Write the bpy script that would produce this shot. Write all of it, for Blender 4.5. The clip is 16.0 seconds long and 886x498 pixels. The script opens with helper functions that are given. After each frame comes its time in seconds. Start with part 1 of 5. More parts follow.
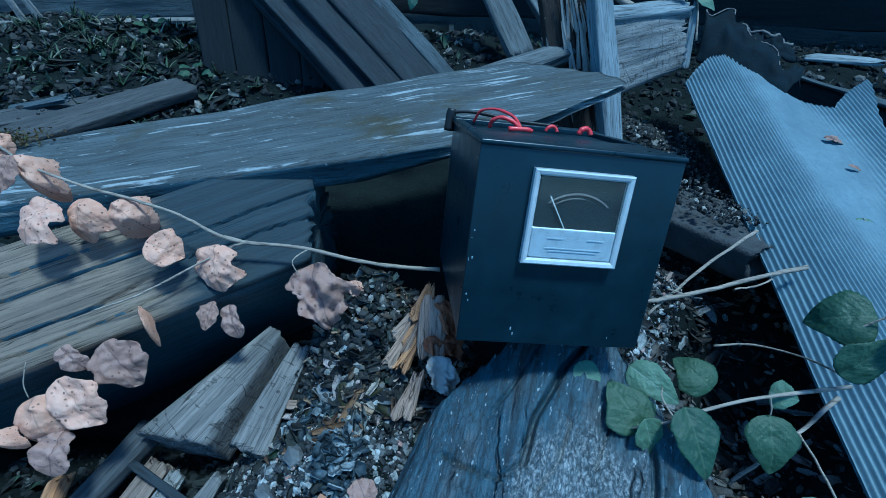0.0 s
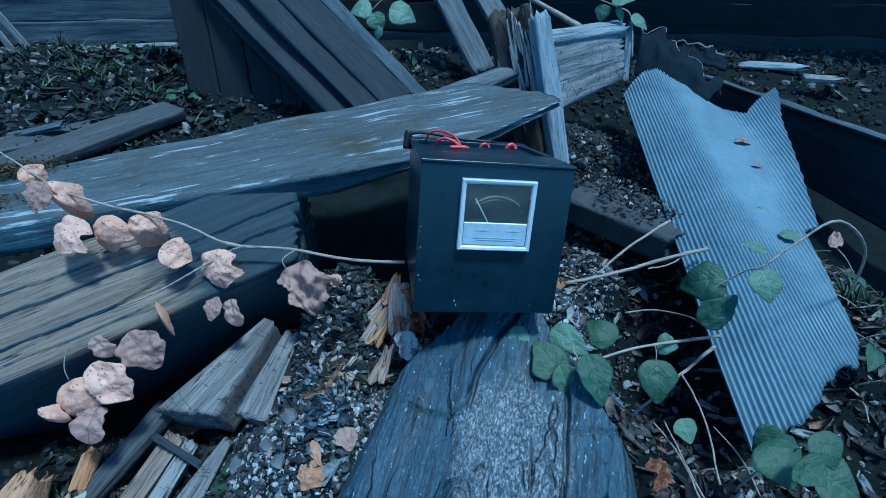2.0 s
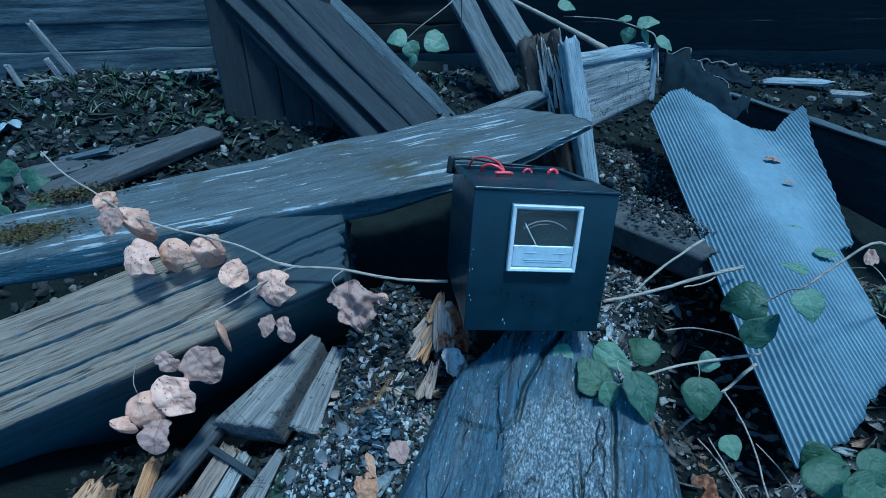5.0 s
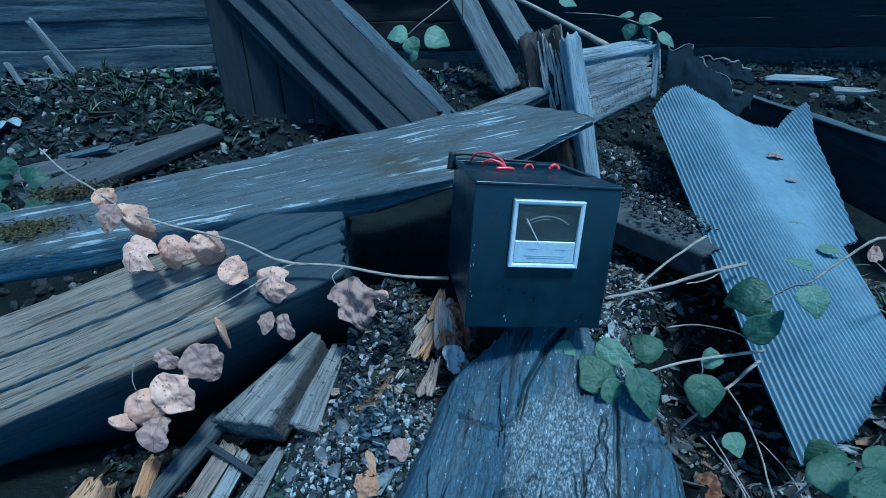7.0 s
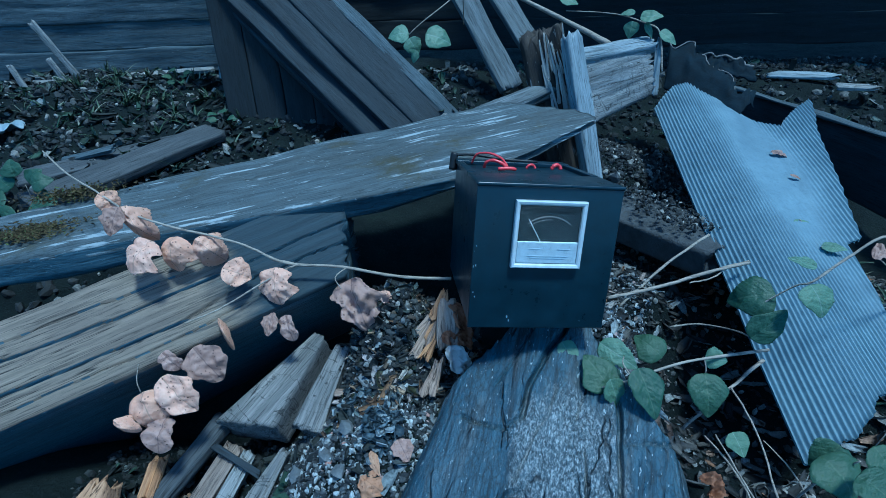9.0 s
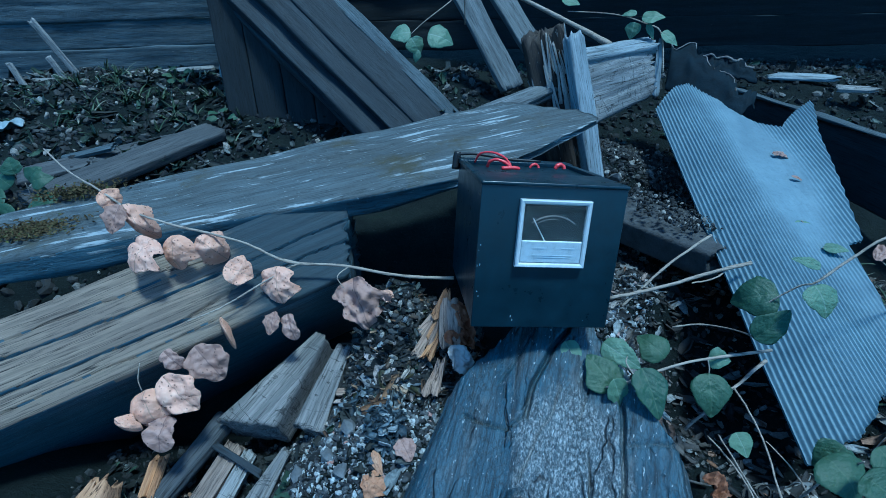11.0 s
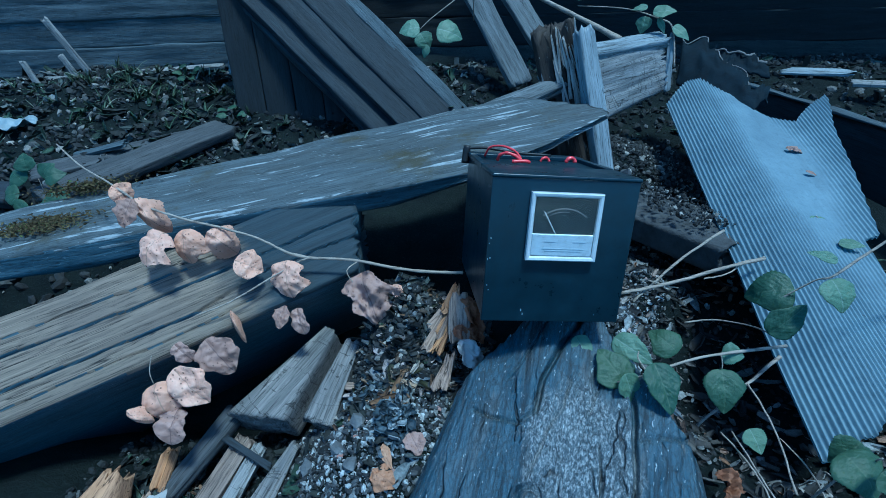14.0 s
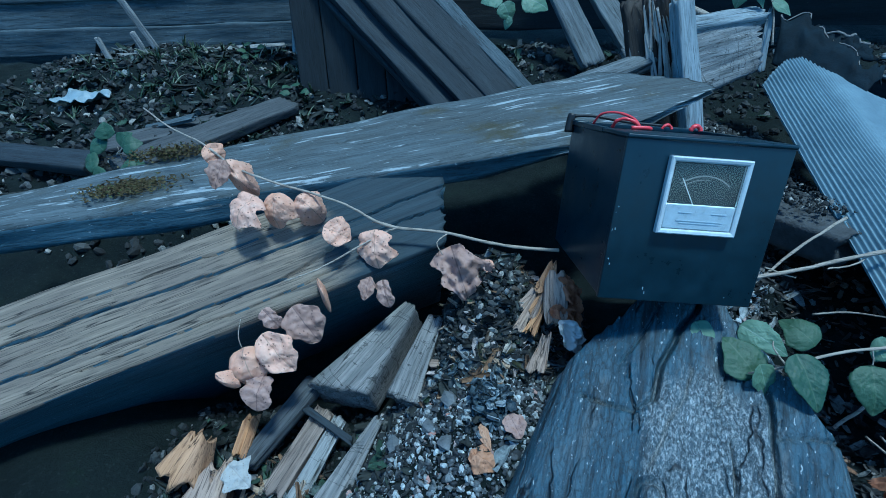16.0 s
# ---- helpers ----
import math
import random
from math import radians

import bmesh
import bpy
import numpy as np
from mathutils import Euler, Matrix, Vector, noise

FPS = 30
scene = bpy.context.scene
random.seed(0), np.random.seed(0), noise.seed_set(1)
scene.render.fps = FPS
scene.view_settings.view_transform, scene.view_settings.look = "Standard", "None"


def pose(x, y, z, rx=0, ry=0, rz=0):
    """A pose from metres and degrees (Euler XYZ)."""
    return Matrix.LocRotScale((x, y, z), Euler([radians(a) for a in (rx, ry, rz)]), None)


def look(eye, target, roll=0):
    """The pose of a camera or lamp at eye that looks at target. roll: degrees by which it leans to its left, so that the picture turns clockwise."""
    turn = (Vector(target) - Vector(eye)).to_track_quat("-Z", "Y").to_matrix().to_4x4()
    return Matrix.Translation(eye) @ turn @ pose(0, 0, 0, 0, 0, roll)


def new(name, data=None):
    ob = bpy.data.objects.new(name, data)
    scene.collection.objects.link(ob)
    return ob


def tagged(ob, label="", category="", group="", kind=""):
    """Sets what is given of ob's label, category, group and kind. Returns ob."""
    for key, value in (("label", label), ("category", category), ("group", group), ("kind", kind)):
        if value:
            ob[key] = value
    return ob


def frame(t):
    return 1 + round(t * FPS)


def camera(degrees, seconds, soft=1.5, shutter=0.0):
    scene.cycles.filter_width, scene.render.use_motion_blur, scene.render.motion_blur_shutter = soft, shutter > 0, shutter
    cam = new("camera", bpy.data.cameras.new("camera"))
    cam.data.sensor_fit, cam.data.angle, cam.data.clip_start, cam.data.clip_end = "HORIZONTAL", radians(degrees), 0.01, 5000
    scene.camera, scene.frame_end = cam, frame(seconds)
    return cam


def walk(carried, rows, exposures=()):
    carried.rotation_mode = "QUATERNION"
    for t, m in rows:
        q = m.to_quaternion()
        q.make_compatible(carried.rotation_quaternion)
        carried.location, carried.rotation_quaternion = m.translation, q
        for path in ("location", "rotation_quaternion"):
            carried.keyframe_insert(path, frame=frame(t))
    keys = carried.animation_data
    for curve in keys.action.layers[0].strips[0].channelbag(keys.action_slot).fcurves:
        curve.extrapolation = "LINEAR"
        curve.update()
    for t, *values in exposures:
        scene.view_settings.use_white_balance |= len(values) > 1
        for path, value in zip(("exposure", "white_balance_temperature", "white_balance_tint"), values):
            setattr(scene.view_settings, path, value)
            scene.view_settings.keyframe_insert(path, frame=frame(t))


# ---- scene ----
cam = camera(87.7, 16.0, soft=0.8)
PATH = [
    (0, (0.026, 0.025, 0.578), (0.010, 1.700, -0.515), 2.0),
    (0.5, (0.004, -0.018, 0.592), (0.01, 1.659, -0.496), 1.8),
    (1, (0.017, -0.042, 0.604), (0.056, 1.639, -0.479), 1.7),
    (1.5, (0.041, -0.064, 0.62), (0.084, 1.62, -0.458), 1.0),
    (2, (0.055, -0.068, 0.624), (0.098, 1.621, -0.447), 0.7),
    (2.5, (0.054, -0.068, 0.619), (0.097, 1.623, -0.448), 0.6),
    (3, (0.043, -0.077, 0.63), (0.069, 1.623, -0.423), 0.2),
    (3.5, (0.031, -0.083, 0.638), (0.032, 1.624, -0.403), -0.3),
    (4, (0.021, -0.086, 0.644), (-0.004, 1.629, -0.384), -0.7),
    (6.5, (0.021, -0.083, 0.642), (-0.003, 1.638, -0.375), -0.7),
    (7, (0.021, -0.083, 0.639), (-0.007, 1.635, -0.384), -0.8),
    (7.5, (0.021, -0.084, 0.636), (-0.01, 1.63, -0.393), -1.0),
    (8, (0.022, -0.084, 0.635), (-0.012, 1.628, -0.398), -1.2),
    (8.5, (0.024, -0.083, 0.638), (-0.016, 1.631, -0.392), -1.4),
    (9, (0.021, -0.082, 0.641), (-0.017, 1.633, -0.387), -1.3),
    (11.5, (0.015, -0.082, 0.638), (-0.018, 1.634, -0.388), -0.9),
    (12, (0.014, -0.082, 0.636), (-0.022, 1.631, -0.396), -0.9),
    (12.5, (0.014, -0.083, 0.634), (-0.023, 1.63, -0.397), -1.0),
    (13, (0.014, -0.082, 0.635), (-0.025, 1.631, -0.396), -1.0),
    (13.5, (0.013, -0.082, 0.637), (-0.031, 1.632, -0.392), -1.0),
    (14, (0.013, -0.083, 0.634), (-0.05, 1.629, -0.397), -1.4),
    (14.5, (0.001, -0.08, 0.62), (-0.105, 1.63, -0.412), -1.6),
    (15, (-0.006, -0.063, 0.6), (-0.14, 1.637, -0.445), -1.7),
    (15.5, (-0.035, -0.068, 0.602), (-0.192, 1.629, -0.444), -1.5),
    (16, (-0.063, -0.073, 0.599), (-0.266, 1.614, -0.456), -1.5),
]
walk(cam, [(t, look(eye, target, roll)) for t, eye, target, roll in PATH], [(0.0, -0.36, 3670, -14), (1.0, -0.23, 3660, -14), (14.0, -0.21, 3690, -14), (16.0, -0.2, 3780, -14)])

# ---- light ----
world = bpy.data.worlds.new("sky")
scene.world = world
world.use_nodes = True
wn = world.node_tree
sky = wn.nodes.new("ShaderNodeTexSky")
sky.sky_type, sky.sun_disc = "NISHITA", False
SUN_EL, SUN_AZ = radians(75), radians(130)
sky.sun_elevation, sky.sun_rotation = SUN_EL, SUN_AZ
wn.nodes["Background"].inputs["Strength"].default_value = 0.15
wn.links.new(sky.outputs[0], wn.nodes["Background"].inputs["Color"])
sun = new("sun", bpy.data.lights.new("sun", "SUN"))
sun.data.energy, sun.data.angle, sun.data.color = 4.5, radians(8), (1.0, 0.81, 0.6)
sun.matrix_world = look((2.0 * math.sin(SUN_AZ) * math.cos(SUN_EL), 2.0 * math.cos(SUN_AZ) * math.cos(SUN_EL), 2.0 * math.sin(SUN_EL)), (0, 0, 0))


# ---- materials ----
def mat(name):
    m = bpy.data.materials.new(name)
    m.use_nodes = True
    return m, m.node_tree, m.node_tree.nodes["Principled BSDF"]


def put(t, kind, **values):
    n = t.nodes.new(kind)
    for k, v in values.items():
        n.inputs[k.replace("_", " ")].default_value = v
    return n


def noise_tex(t, coord, scale, detail=6.0, stretch=(1, 1, 1), rough=0.6, distort=0.0):
    mp = put(t, "ShaderNodeMapping", Scale=stretch)
    t.links.new(coord, mp.inputs[0])
    n = put(t, "ShaderNodeTexNoise", Scale=scale, Detail=detail, Roughness=rough, Distortion=distort)
    t.links.new(mp.outputs[0], n.inputs["Vector"])
    return n.outputs["Fac"]


def ramp(t, fac, *stops):
    r = t.nodes.new("ShaderNodeValToRGB")
    e = r.color_ramp.elements
    while len(e) < len(stops):
        e.new(0.5)
    for el, (p, c) in zip(e, stops):
        el.position, el.color = p, (*c, 1)
    t.links.new(fac, r.inputs[0])
    return r.outputs[0]


def mixed(t, fac, a, b, blend="MIX"):
    m = t.nodes.new("ShaderNodeMix")
    m.data_type, m.blend_type = "RGBA", blend
    for sock, v in ((m.inputs[0], fac), (m.inputs[6], a), (m.inputs[7], b)):
        if hasattr(v, "node"):
            t.links.new(v, sock)
        else:
            sock.default_value = v if isinstance(v, float) else (*v, 1)
    return m.outputs[2]


def grey(v):
    return (v, v, v)


def bump(t, p, height, strength, distance):
    b = put(t, "ShaderNodeBump", Strength=strength, Distance=distance)
    t.links.new(height, b.inputs["Height"])
    t.links.new(b.outputs[0], p.inputs["Normal"])


def wood(name, dark, light, stain, fleck=None, fleck_at=0.66, crack=0.5, rough=0.8, moss=None, cross=False, grain_at=(5, 70, 70), shade_from=None):
    """Weathered timber: grain along local x, stains, open checks, flecks of lichen or old paint."""
    m, t, p = mat(name)
    tc = t.nodes.new("ShaderNodeTexCoord").outputs["Object"]
    info = t.nodes.new("ShaderNodeObjectInfo").outputs["Random"]
    shift = t.nodes.new("ShaderNodeVectorMath")
    shift.operation = "ADD"
    scaled = t.nodes.new("ShaderNodeMath")
    scaled.operation, scaled.inputs[1].default_value = "MULTIPLY", 7.0
    t.links.new(info, scaled.inputs[0])
    t.links.new(tc, shift.inputs[0])
    t.links.new(scaled.outputs[0], shift.inputs[1])
    co = shift.outputs[0]
    grain = noise_tex(t, co, 1.0, 9, grain_at, 0.7, 0.12)
    fine = noise_tex(t, co, 1.0, 5, (22, 420, 420), 0.65)
    blot = noise_tex(t, co, 9.0, 7, (0.7, 1.3, 1.3), 0.65)
    pit = noise_tex(t, co, 260.0, 3, (0.5, 1, 1), 0.7)
    c = ramp(t, grain, (0.30, dark), (0.72, light))
    c = mixed(t, ramp(t, blot, (0.42, grey(0)), (0.66, grey(0.75))), c, stain)
    c = mixed(t, ramp(t, fine, (0.34, grey(0.75)), (0.5, grey(0))), c, tuple(v * 0.35 for v in dark))
    checks = noise_tex(t, co, 1.0, 3, (1.6, 46, 46), 0.5, 0.25)
    line = ramp(t, checks, (0.4925, grey(0)), (0.5, grey(crack)), (0.5075, grey(0)))
    c = mixed(t, line, c, tuple(v * 0.15 for v in dark))
    if cross:
        lines = noise_tex(t, co, 1.0, 4, (26, 9, 9), 0.55, 1.2)
        c = mixed(t, ramp(t, lines, (0.49, grey(0)), (0.5, grey(0.8)), (0.51, grey(0))), c, tuple(v * 0.15 for v in dark))
    if fleck:
        fl = noise_tex(t, co, 1.0, 5, (9, 76, 76), 0.6, 0.2)
        c = mixed(t, ramp(t, fl, (fleck_at, grey(0)), (fleck_at + 0.05, grey(0.85))), c, fleck)
        sp = noise_tex(t, co, 260.0, 3, (0.4, 1, 1), 0.6)
        c = mixed(t, ramp(t, sp, (0.67, grey(0)), (0.73, grey(0.7))), c, fleck)
    # Painted shade: the timber turns dark past this x, along a ragged border.
    if shade_from:
        sep = t.nodes.new("ShaderNodeSeparateXYZ")
        t.links.new(tc, sep.inputs[0])
        edge = put(t, "ShaderNodeMath")
        edge.operation, edge.inputs[1].default_value = "MULTIPLY_ADD", 0.16
        t.links.new(noise_tex(t, co, 14.0, 6, (0.5, 1.4, 1.4)), edge.inputs[0])
        t.links.new(sep.outputs[0], edge.inputs[2])
        shade_tone = mixed(t, grain, (0.006, 0.012, 0.018), (0.034, 0.056, 0.076))
        c = mixed(t, ramp(t, edge.outputs[0], (shade_from, grey(0)), (shade_from + 0.05, grey(0.95))), c, shade_tone)
    if moss:
        ms = noise_tex(t, co, 6.0, 8, (1, 1, 1), 0.75)
        c = mixed(t, ramp(t, ms, (0.54, grey(0)), (0.66, grey(0.85))), c, moss)
    t.links.new(c, p.inputs["Base Color"])
    p.inputs["Roughness"].default_value = rough
    h = mixed(t, 0.5, ramp(t, fine, (0.3, grey(0)), (0.7, grey(1))), ramp(t, grain, (0.25, grey(0)), (0.8, grey(1))))
    h = mixed(t, 0.35, h, ramp(t, pit, (0.3, grey(0)), (0.7, grey(1))))
    h = mixed(t, line, h, (0, 0, 0))
    bump(t, p, h, 0.6, 0.0018)
    return m




def log_mat():
    """Charred log: blue-black silvered wood, short grain, checks and a crust of pale flakes over its middle."""
    m, t, p = mat("charred_silver_wood")
    co = t.nodes.new("ShaderNodeTexCoord").outputs["Object"]
    tone = noise_tex(t, co, 11.0, 7, (0.55, 1.7, 1.7), 0.65, 0.4)
    grain = noise_tex(t, co, 1.0, 7, (14, 130, 130), 0.7, 0.25)
    fibre = noise_tex(t, co, 1.0, 4, (60, 620, 620), 0.65)
    speck = noise_tex(t, co, 430.0, 6, (0.6, 1, 1), 0.75, 0.4)
    wide = noise_tex(t, co, 26.0, 8, (0.6, 1.2, 1.2), 0.72, 0.3)
    c = ramp(t, tone, (0.32, (0.012, 0.026, 0.042)), (0.44, (0.034, 0.07, 0.106)), (0.58, (0.068, 0.105, 0.138)), (0.7, (0.13, 0.128, 0.122)))
    c = mixed(t, ramp(t, grain, (0.38, grey(0.9)), (0.52, grey(0))), c, (0.007, 0.012, 0.018))
    c = mixed(t, ramp(t, grain, (0.56, grey(0)), (0.72, grey(0.6))), c, (0.12, 0.17, 0.21))
    bent = put(t, "ShaderNodeTexNoise", Scale=60.0, Detail=5.0)
    t.links.new(co, bent.inputs["Vector"])
    bend = t.nodes.new("ShaderNodeVectorMath")
    bend.operation, bend.inputs[1].default_value = "MULTIPLY_ADD", (0.016, 0.009, 0.009)
    t.links.new(bent.outputs["Color"], bend.inputs[0])
    t.links.new(co, bend.inputs[2])

    def crackle(scale, width):
        net = put(t, "ShaderNodeTexVoronoi", Scale=1.0, Randomness=1.0)
        net.feature = "DISTANCE_TO_EDGE"
        warp = put(t, "ShaderNodeMapping", Scale=scale)
        t.links.new(bend.outputs[0], warp.inputs[0])
        t.links.new(warp.outputs[0], net.inputs["Vector"])
        return ramp(t, net.outputs["Distance"], (0.0, grey(1)), (width, grey(0)))

    place = put(t, "ShaderNodeMapping", Location=(-3.9, 0.2, 0.0), Scale=(10.0, 13.0, 5.0))
    t.links.new(co, place.inputs[0])
    ball = t.nodes.new("ShaderNodeTexGradient")
    ball.gradient_type = "SPHERICAL"
    t.links.new(place.outputs[0], ball.inputs[0])
    patch = mixed(t, 0.5, wide, ramp(t, ball.outputs["Fac"], (0.0, grey(0.28)), (0.6, grey(0.72))))
    patch = ramp(t, patch, (0.47, grey(0.0)), (0.56, grey(0.9)))
    pale = ramp(t, speck, (0.38, (0.03, 0.045, 0.06)), (0.5, (0.12, 0.14, 0.155)), (0.62, (0.42, 0.43, 0.43)))
    c = mixed(t, patch, c, pale)
    fine_net = mixed(t, 1.0, crackle((95, 230, 230), 0.2), ramp(t, speck, (0.4, grey(1)), (0.6, grey(0.35))), "MULTIPLY")
    c = mixed(t, mixed(t, 1.0, fine_net, ramp(t, wide, (0.36, grey(0.1)), (0.54, grey(0.95))), "MULTIPLY"), c, (0.010, 0.015, 0.02))
    # Painted glints: pale specks in the base colour imitate small highlights.
    glint = noise_tex(t, co, 300.0, 3, (0.45, 1, 1), 0.6)
    c = mixed(t, ramp(t, glint, (0.66, grey(0)), (0.7, grey(0.85))), c, (0.46, 0.5, 0.52))
    some = noise_tex(t, co, 16.0, 4)
    lines = mixed(t, 1.0, crackle((7, 34, 34), 0.03), ramp(t, some, (0.5, grey(0)), (0.57, grey(1))), "MULTIPLY")
    c = mixed(t, lines, c, (0.004, 0.005, 0.007))
    t.links.new(c, p.inputs["Base Color"])
    t.links.new(ramp(t, wide, (0.3, grey(0.24)), (0.7, grey(0.5))), p.inputs["Roughness"])
    h = mixed(t, 0.5, grain, fibre)
    h = mixed(t, 0.4, h, speck)
    h = mixed(t, lines, h, (0, 0, 0))
    bump(t, p, h, 0.85, 0.004)
    return m


WOOD_LOG = log_mat()
# Dark timber for faces turned from the light: painted shade.
WOOD_SIDE_SHADE = wood("side_shade_timber", (0.032, 0.055, 0.078), (0.12, 0.17, 0.21), (0.055, 0.08, 0.105), fleck=(0.4, 0.44, 0.46), fleck_at=0.72, crack=0.6, rough=0.45, grain_at=(3, 90, 90))
# The beam's far end has its shade in the colour, near x = 0.8.
WOOD_BEAM = wood("yellowed_grey_timber", (0.10, 0.082, 0.062), (0.34, 0.275, 0.2), (0.15, 0.12, 0.095), crack=1.0, grain_at=(2.2, 150, 150), shade_from=0.80)
WOOD_PLANK = wood("lichen_flecked_plank", (0.045, 0.054, 0.06), (0.14, 0.162, 0.175), (0.065, 0.07, 0.068), fleck=(0.38, 0.41, 0.425), fleck_at=0.59, moss=(0.05, 0.045, 0.02))
WOOD_STUB = wood("split_silver_wood", (0.11, 0.11, 0.105), (0.42, 0.41, 0.395), (0.18, 0.185, 0.185), fleck=(0.55, 0.55, 0.53), fleck_at=0.69, crack=1.0, cross=True, grain_at=(9, 80, 80))
WOOD_SPLIT = wood("split_brown_grey_wood", (0.045, 0.045, 0.045), (0.42, 0.39, 0.36), (0.12, 0.12, 0.12), crack=1.0, cross=True, grain_at=(4, 110, 110))
WOOD_PALE = wood("bleached_wood", (0.12, 0.14, 0.155), (0.42, 0.46, 0.49), (0.22, 0.25, 0.27), crack=0.8)
WOOD_PEEL = wood("peeled_white_wood", (0.25, 0.23, 0.2), (0.72, 0.68, 0.62), (0.5, 0.46, 0.4), crack=0.6)
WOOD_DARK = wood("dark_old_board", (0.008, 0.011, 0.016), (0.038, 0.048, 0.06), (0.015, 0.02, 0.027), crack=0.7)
# Near-black base colour holds the deep shade of the back right.
WOOD_BLACK = wood("shade_dark_wall_board", (0.003, 0.004, 0.006), (0.012, 0.016, 0.019), (0.006, 0.009, 0.010), fleck=(0.07, 0.07, 0.055), fleck_at=0.74, crack=0.5, rough=0.9)
# Panel boards with the shade of the overhanging boards put in their colour.
WOOD_PANEL = wood("shaded_panel_board", (0.006, 0.008, 0.011), (0.02, 0.026, 0.032), (0.01, 0.014, 0.018), crack=0.3, rough=0.85)
WOOD_LEAN = wood("grey_brown_leaning_board", (0.05, 0.056, 0.06), (0.21, 0.225, 0.235), (0.09, 0.098, 0.1), crack=0.8)
WOOD_STICK = wood("brown_grey_stick", (0.06, 0.045, 0.035), (0.36, 0.28, 0.22), (0.15, 0.12, 0.1), crack=1.0, grain_at=(6, 110, 110))
WOOD_BROWN = wood("brown_ground_board", (0.036, 0.038, 0.042), (0.11, 0.112, 0.115), (0.055, 0.058, 0.062), crack=0.7)
WOOD_WALL = wood("grey_wall_board", (0.028, 0.038, 0.048), (0.125, 0.152, 0.172), (0.05, 0.063, 0.075), fleck=(0.26, 0.26, 0.26), fleck_at=0.72)
WOOD_ROT = wood("rotten_orange_wood", (0.14, 0.06, 0.024), (0.66, 0.38, 0.17), (0.46, 0.29, 0.17), crack=1.0, rough=0.9)
WOOD_ROT_PALE = wood("rotten_tan_wood", (0.14, 0.095, 0.065), (0.62, 0.47, 0.35), (0.36, 0.27, 0.21), crack=1.0, rough=0.9)
WOOD_POST = wood("rotten_post_wood", (0.014, 0.012, 0.010), (0.085, 0.066, 0.05), (0.026, 0.021, 0.017), fleck=(0.55, 0.5, 0.44), fleck_at=0.66, crack=1.0)
BARK = wood("twig_bark", (0.2, 0.165, 0.13), (0.52, 0.46, 0.38), (0.32, 0.28, 0.22), crack=0.2)


def soil():
    m, t, p = mat("dark_soil")
    tc = t.nodes.new("ShaderNodeTexCoord").outputs["Object"]
    a = noise_tex(t, tc, 14.0, 9, rough=0.7)
    b = noise_tex(t, tc, 190.0, 6, rough=0.75)
    c = ramp(t, a, (0.35, (0.008, 0.011, 0.012)), (0.6, (0.016, 0.021, 0.020)), (0.75, (0.016, 0.026, 0.015)))
    c = mixed(t, ramp(t, b, (0.55, grey(0)), (0.72, grey(0.8))), c, (0.045, 0.052, 0.05))
    t.links.new(c, p.inputs["Base Color"])
    p.inputs["Roughness"].default_value = 0.9
    p.inputs["Specular IOR Level"].default_value = 0.12
    bump(t, p, mixed(t, 0.6, a, b), 1.0, 0.012)
    return m


def grains(name, stops, rough=0.75):
    """Loose pieces, each island with a tone of its own."""
    m, t, p = mat(name)
    g = t.nodes.new("ShaderNodeNewGeometry").outputs["Random Per Island"]
    tc = t.nodes.new("ShaderNodeTexCoord").outputs["Object"]
    n = noise_tex(t, tc, 330.0, 5, rough=0.7)
    c = ramp(t, g, *stops)
    c = mixed(t, ramp(t, n, (0.35, grey(0.6)), (0.6, grey(0))), c, (0.02, 0.02, 0.02))
    t.links.new(c, p.inputs["Base Color"])
    p.inputs["Roughness"].default_value = rough
    p.inputs["Specular IOR Level"].default_value = 0.4
    bump(t, p, n, 0.6, 0.002)
    return m


SOIL = soil()
GRAVEL = grains("crushed_gravel", [(0.0, (0.012, 0.013, 0.016)), (0.45, (0.06, 0.064, 0.07)), (0.7, (0.21, 0.22, 0.225)), (0.9, (0.58, 0.6, 0.6)), (0.975, (0.5, 0.52, 0.52)), (0.995, (0.42, 0.24, 0.19))], 0.6)
CRUMBS = grains("dark_crumbs", [(0.0, (0.010, 0.011, 0.012)), (0.55, (0.026, 0.028, 0.030)), (0.85, (0.09, 0.092, 0.09)), (0.95, (0.4, 0.38, 0.34))], 0.8)
EARTH = grains("dark_earth_clods", [(0.0, (0.010, 0.012, 0.013)), (0.6, (0.020, 0.023, 0.024)), (0.9, (0.05, 0.054, 0.054)), (0.995, (0.22, 0.215, 0.2))], 0.85)
LITTER = grains("leaf_litter", [(0.0, (0.012, 0.014, 0.013)), (0.4, (0.028, 0.032, 0.028)), (0.55, (0.03, 0.058, 0.034)), (0.66, (0.075, 0.085, 0.08)), (0.82, (0.24, 0.26, 0.26)), (0.9, (0.05, 0.085, 0.05))], 0.75)


